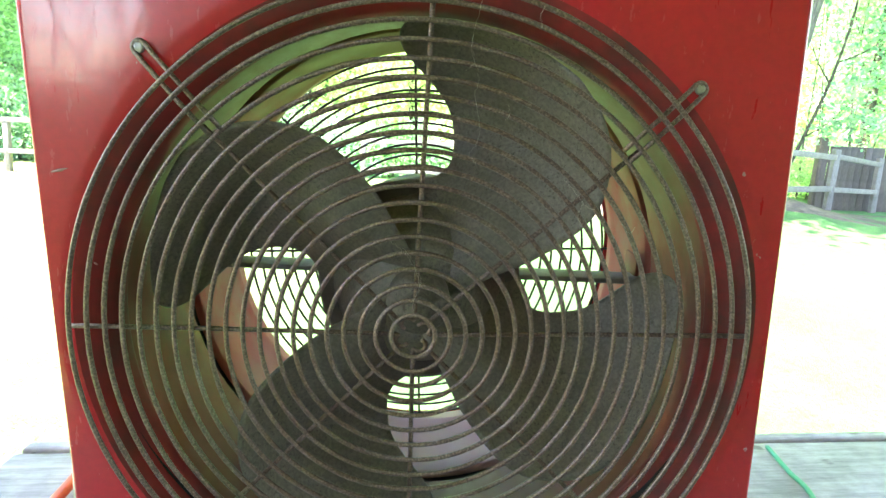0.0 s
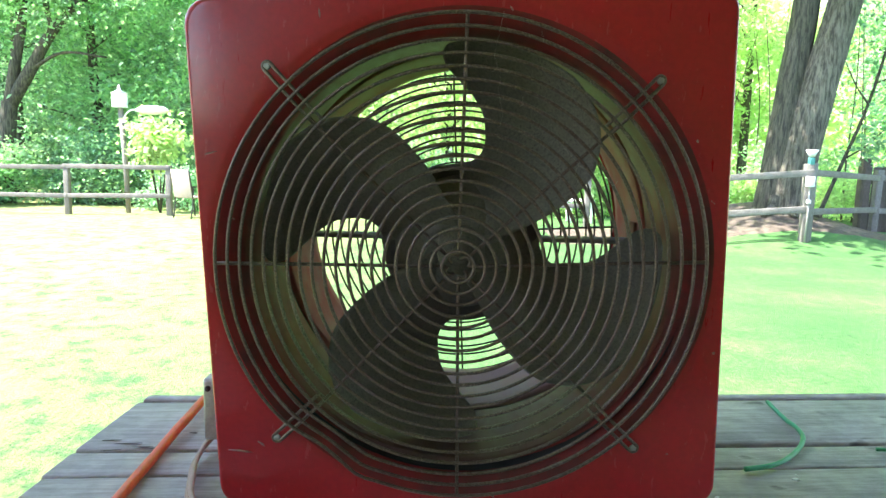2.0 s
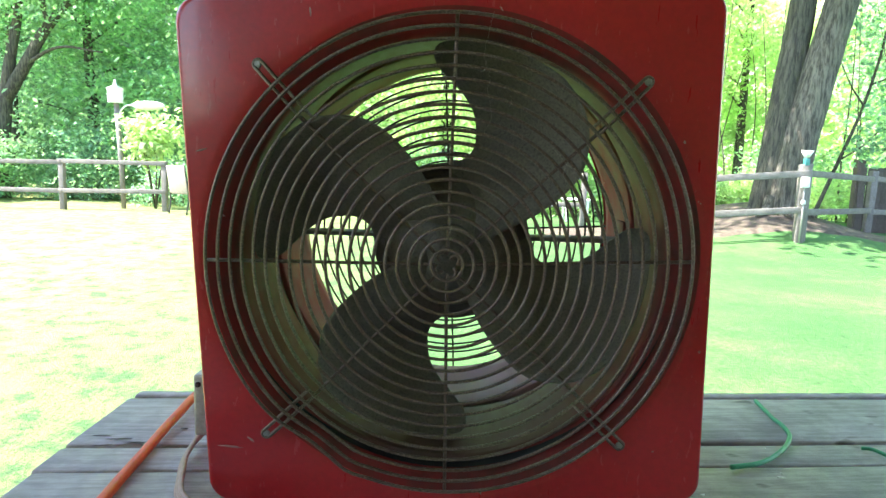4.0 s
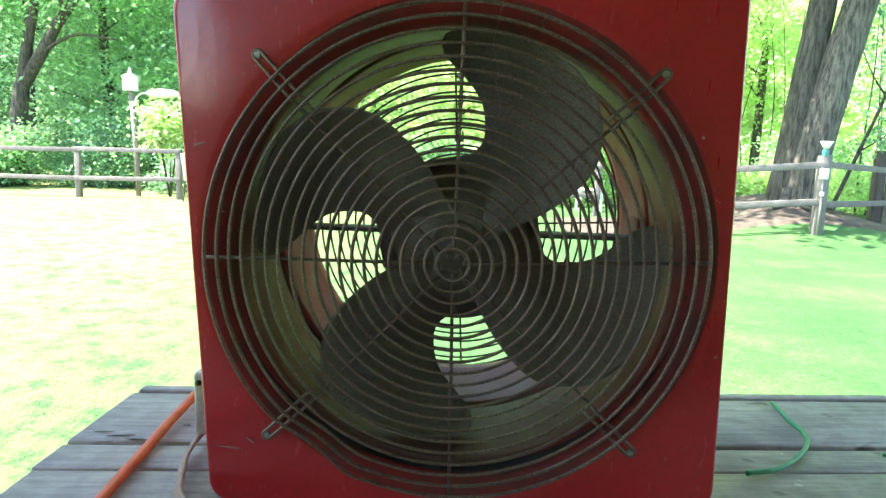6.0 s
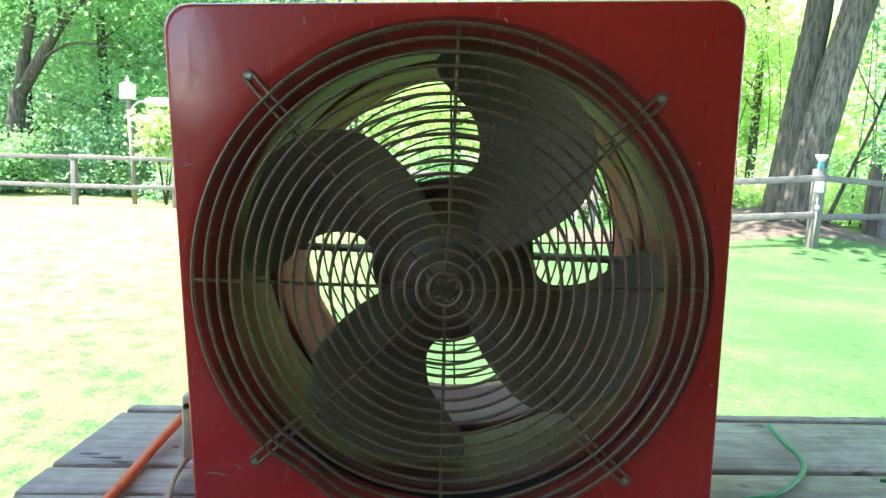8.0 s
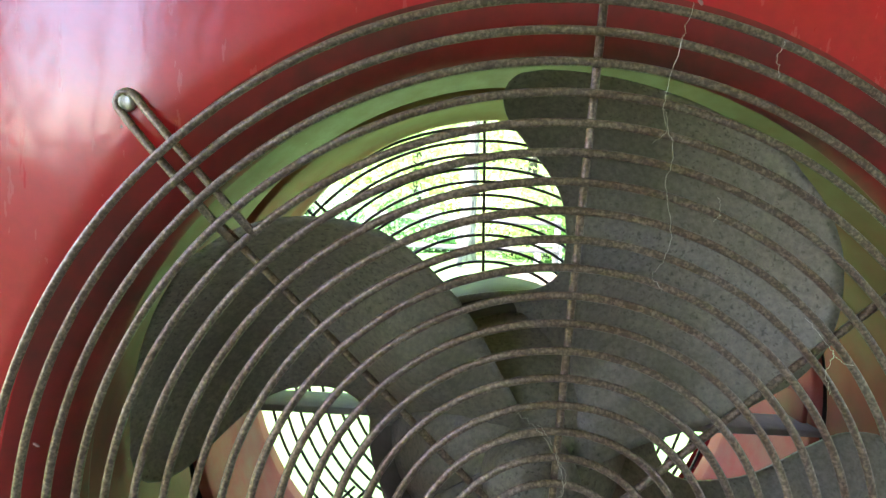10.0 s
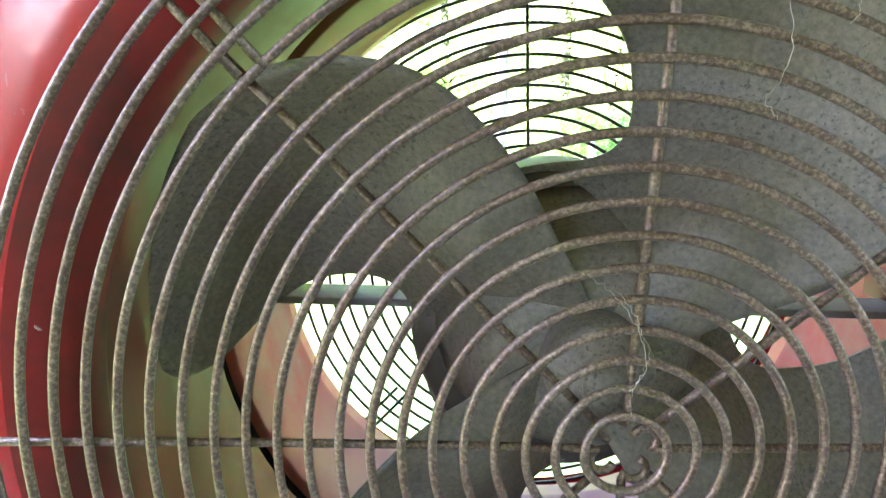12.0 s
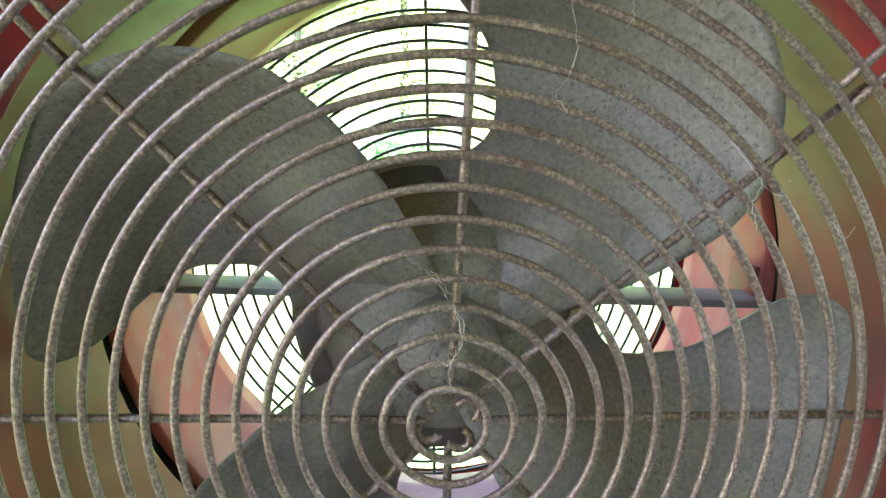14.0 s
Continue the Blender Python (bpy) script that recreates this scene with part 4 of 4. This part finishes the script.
def forked_tree():
    x, y = -11.95, 15.6
    z0 = ground_at(x, y) - 0.1
    t = thing("forked_tree", (x, y, z0), "dark forked tree with leaning limbs among the leaves", "tree")
    t.matrix_basis = Matrix.Translation((x, y, z0))
    low = curve_pts([(0, 0, 0), (0.1, 0, 1.4), (0.3, 0, 2.7)], 6)
    part("trunk", tube_bm(low, 0.2, 12, False, None, [0.26 - 0.006 * k for k in range(len(low))]), BARK_DARK, t)
    for line, r in (([(0.3, 0, 2.6), (0.9, 0, 3.5), (1.5, 0.1, 4.5), (2.5, 0.2, 5.5), (3.6, 0.3, 6.2)], 0.17), ([(0.3, 0, 2.6), (0.5, 0, 3.6), (0.75, 0.1, 5.0), (0.8, 0.2, 7.0)], 0.16), ([(1.5, 0.1, 4.5), (1.4, 0, 5.3), (1.7, 0, 6.4)], 0.09), ([(0.9, 0, 3.5), (1.9, -0.2, 3.9), (3.0, -0.2, 3.8)], 0.05)):
        pts = curve_pts(line, 6)
        part("limb", tube_bm(pts, r, 10, False, None, [r * (1 - 0.6 * k / len(pts)) for k in range(len(pts))]), BARK_DARK, t)
    rnd = random.Random(5)
    leafy("crown", [(Vector((rnd.uniform(-1.5, 4.5), rnd.uniform(-0.6, 1.0), rnd.uniform(4.6, 8.0))), 0.5) for k in range(40)], 16000, 0.9, 0.12, LEAF, t, 6)


forked_tree()
# pale leaves over the middle and right carry background brightness in their colour
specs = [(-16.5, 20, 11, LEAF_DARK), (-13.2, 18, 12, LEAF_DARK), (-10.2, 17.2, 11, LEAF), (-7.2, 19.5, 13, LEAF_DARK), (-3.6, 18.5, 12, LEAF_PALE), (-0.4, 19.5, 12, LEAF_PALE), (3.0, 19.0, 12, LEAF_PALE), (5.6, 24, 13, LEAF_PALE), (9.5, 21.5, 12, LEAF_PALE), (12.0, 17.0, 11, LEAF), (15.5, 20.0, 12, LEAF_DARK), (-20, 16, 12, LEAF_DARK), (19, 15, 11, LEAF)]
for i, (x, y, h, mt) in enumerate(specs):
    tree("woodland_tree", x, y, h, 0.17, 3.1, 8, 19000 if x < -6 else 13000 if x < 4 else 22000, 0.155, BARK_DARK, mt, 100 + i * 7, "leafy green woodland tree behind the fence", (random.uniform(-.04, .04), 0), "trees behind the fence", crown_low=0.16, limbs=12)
for i in range(30):
    x = -18 + i * 1.25 + random.uniform(-.4, .4)
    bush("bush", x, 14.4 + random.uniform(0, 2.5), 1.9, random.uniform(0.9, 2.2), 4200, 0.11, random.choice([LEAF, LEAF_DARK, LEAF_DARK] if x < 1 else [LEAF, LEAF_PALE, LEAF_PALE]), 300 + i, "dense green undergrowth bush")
for i in range(26):
    x = 4.4 + i * 0.32 + random.uniform(-.2, .2)
    y = 15.2 + random.uniform(0, 5)
    z0 = ground_at(x, y)
    pole = part("sapling", tube_bm(curve_pts([(0, 0, -0.05), (random.uniform(-.15, .15), 0, 1.4), (random.uniform(-.5, .5), 0, 3.4), (random.uniform(-.9, .9), 0, 5.5)], 4), 0.03, 6, False, None, [0.028 - 0.0017 * k for k in range(13)]), BARK_DARK)
    pole.location = (x, y, z0)
    tagged(pole, "thin bare woodland sapling stem", "sapling", "saplings behind the fence")

tree("grey_tree", 0.85, 14.0, 9.0, 0.19, 2.4, 6, 5000, 0.2, BARK_PALE, LEAF_PALE, 61, "tall tree with pale grey furrowed bark behind the fence", (0.0, 0.0), "", crown_low=0.55, limbs=8)


def leaning_sapling():
    x, y = 6.68, 11.6
    t = thing("leaning_sapling", (x, y, ground_at(x, y)), "thin dark sapling leaning beside the fence", "sapling", "saplings behind the fence")
    t.matrix_basis = Matrix.Translation((x, y, ground_at(x, y) - 0.05))
    stem = curve_pts([(0, 0, 0), (0.38, 0, 1.1), (0.78, 0.02, 2.25), (1.05, 0.05, 3.4), (1.2, 0.1, 4.6)], 6)
    part("stem", tube_bm(stem, 0.03, 8, False, None, [0.042 - 0.001 * i for i in range(len(stem))]), BARK_DARK, t)
    for a, b in (((0.45, 0, 1.3), (1.2, -0.1, 2.0)), ((0.8, 0, 2.3), (0.3, 0.1, 3.2)), ((0.9, 0, 2.7), (1.8, -0.1, 3.3))):
        p, q = Vector(a), Vector(b)
        part("limb", tube_bm(curve_pts([p, p.lerp(q, 0.5) + Vector((0, 0, -0.08)), q], 4), 0.02, 6, False, None, [0.020 - 0.0018 * i for i in range(9)]), BARK_DARK, t)
    rnd = random.Random(9)
    leafy("crown", [(Vector((rnd.uniform(0.5, 2.2), rnd.uniform(-0.3, 0.4), rnd.uniform(1.3, 4.2))), 0.26) for i in range(24)], 1500, 0.9, 0.12, LEAF_DARK, t, 10)


leaning_sapling()


def side_table():
    x, y = 2.52, 13.1
    z0 = ground_at(x, y) + 0.02
    t = thing("side_table", (x, y, z0), "small white garden table by the fence", "table")
    t.matrix_basis = Matrix.Translation((x, y, z0))
    part("tabletop", box_bm(0, 0, 0.46, 0.55, 0.55, 0.03, 0.008), WHITE, t)
    for sx in (-0.22, 0.22):
        for sy in (-0.22, 0.22):
            part("leg", box_bm(sx, sy, 0.22, 0.045, 0.045, 0.46, 0.005), WHITE, t)


side_table()
# distance: a plain bank of far foliage
def far_bank(xs, count, mat, seed, label):
    bank = leafy("far_woods", [(Vector((x * 2.2, 31 + 4 * math.sin(x * 1.7), z)), 1.9) for x in xs for z in (0.5, 3, 6, 9, 12)], count, 0.85, 0.55, mat, None, seed)
    tagged(bank, label, "woods", kind="stuff")


# dark left bank, pale right bank: shade and sun are in the leaf colour
far_bank(range(-24, -2), 30000, LEAF_SHADE, 899, "distant woodland, shade put into its dark green leaves")
far_bank(range(-2, 25), 32000, LEAF_PALE, 900, "distant woodland, sunlight put into its pale green leaves")


def far_backdrop(first, last, mat, label):
    bm = bmesh.new()
    cols = []
    for k in range(first, last + 1):
        a = radians(-75 + 150 * k / 60)
        cols.append([bm.verts.new((46 * math.sin(a), 46 * math.cos(a), z)) for z in (-4, 4, 9, 15 + 1.5 * noise.noise((k * 0.7, 0, 0)))])
    for p, q in zip(cols[:-1], cols[1:]):
        for k in range(3):
            bm.faces.new((p[k], p[k + 1], q[k + 1], q[k]))
    tagged(part("backdrop", bm, mat), label, "woods", kind="structure")


far_backdrop(0, 27, FAR_SHADE, "distant woodland, shade put into its dark colour")
far_backdrop(27, 60, FAR, "distant woodland, pale green in place of bright sky")

# ---------------------------------------------------------------- yard furniture
def yard_lamp():
    x, y = -7.38, 13.1
    z0 = ground_at(x, y)
    t = thing("bird_feeder_pole", (x, y, z0), "wooden pole with a white feeder and a curved arm", "pole")
    t.matrix_basis = Matrix.Translation((x, y, z0))
    part("pole", tube_bm([(0.03, 0, -0.05), (0.02, 0, 1.0), (-0.04, 0, 2.28)], 0.055, 10), FENCE, t)
    bm = lathe_bm([(0.0, 0.50), (0.02, 0.46), (0.04, 0.36), (0.17, 0.30), (0.16, 0.29), (0.15, 0.02), (0.17, 0.0), (0.0, -0.01)], 20)
    bm.transform(Matrix.Rotation(radians(90), 4, 'X'))
    part("feeder", bm, WHITE, t, "white feeder with a pointed roof").location = (-0.05, 0, 2.28)
    part("arm", tube_bm(curve_pts([(0.0, 0, 1.90), (0.05, 0, 2.10), (0.18, 0, 2.22), (0.36, 0, 2.24)], 6), 0.02, 8), WHITE, t)
    bm = bmesh.new()
    bmesh.ops.create_uvsphere(bm, u_segments=20, v_segments=10, radius=1, matrix=Matrix.LocRotScale((0.66, 0, 2.23), None, (0.36, 0.16, 0.10)))
    part("lamp_head", bm, WHITE, t, "white rounded lamp head")


yard_lamp()
bush("small_tree", -6.74, 13.3, 0.62, 2.15, 1100, 0.15, LEAF_PALE, 500, "small pale green leafy tree by the pole", "small trees", 0.52)


def patio_chair():
    x, y = -5.52, 12.2
    z0 = ground_at(x, y)
    t = thing("patio_chair", (x, y, z0), "tan fabric patio chair with dark metal frame on the lawn", "chair")
    t.matrix_basis = Matrix.Translation((x, y, z0)) @ pose(0, 0, 0, 0, 0, 155)
    for sx in (-0.25, 0.25):
        part("leg", tube_bm(curve_pts([(sx, 0.28, 0), (sx, 0.22, 0.4), (sx, 0.30, 0.95)], 5), 0.014, 8), DARK, t)
        part("leg", tube_bm(curve_pts([(sx, -0.27, 0), (sx, -0.24, 0.4), (sx, -0.20, 0.62), (sx, 0.2, 0.64)], 5), 0.014, 8), DARK, t)
    part("seat", box_bm(0, -0.02, 0.42, 0.50, 0.48, 0.025, 0.01), CHAIR_FABRIC, t)
    part("backrest", box_bm(0, 0, 0, 0.50, 0.025, 0.56, 0.01), CHAIR_FABRIC, t).matrix_basis = pose(0, 0.27, 0.70, -8, 0, 0)


patio_chair()
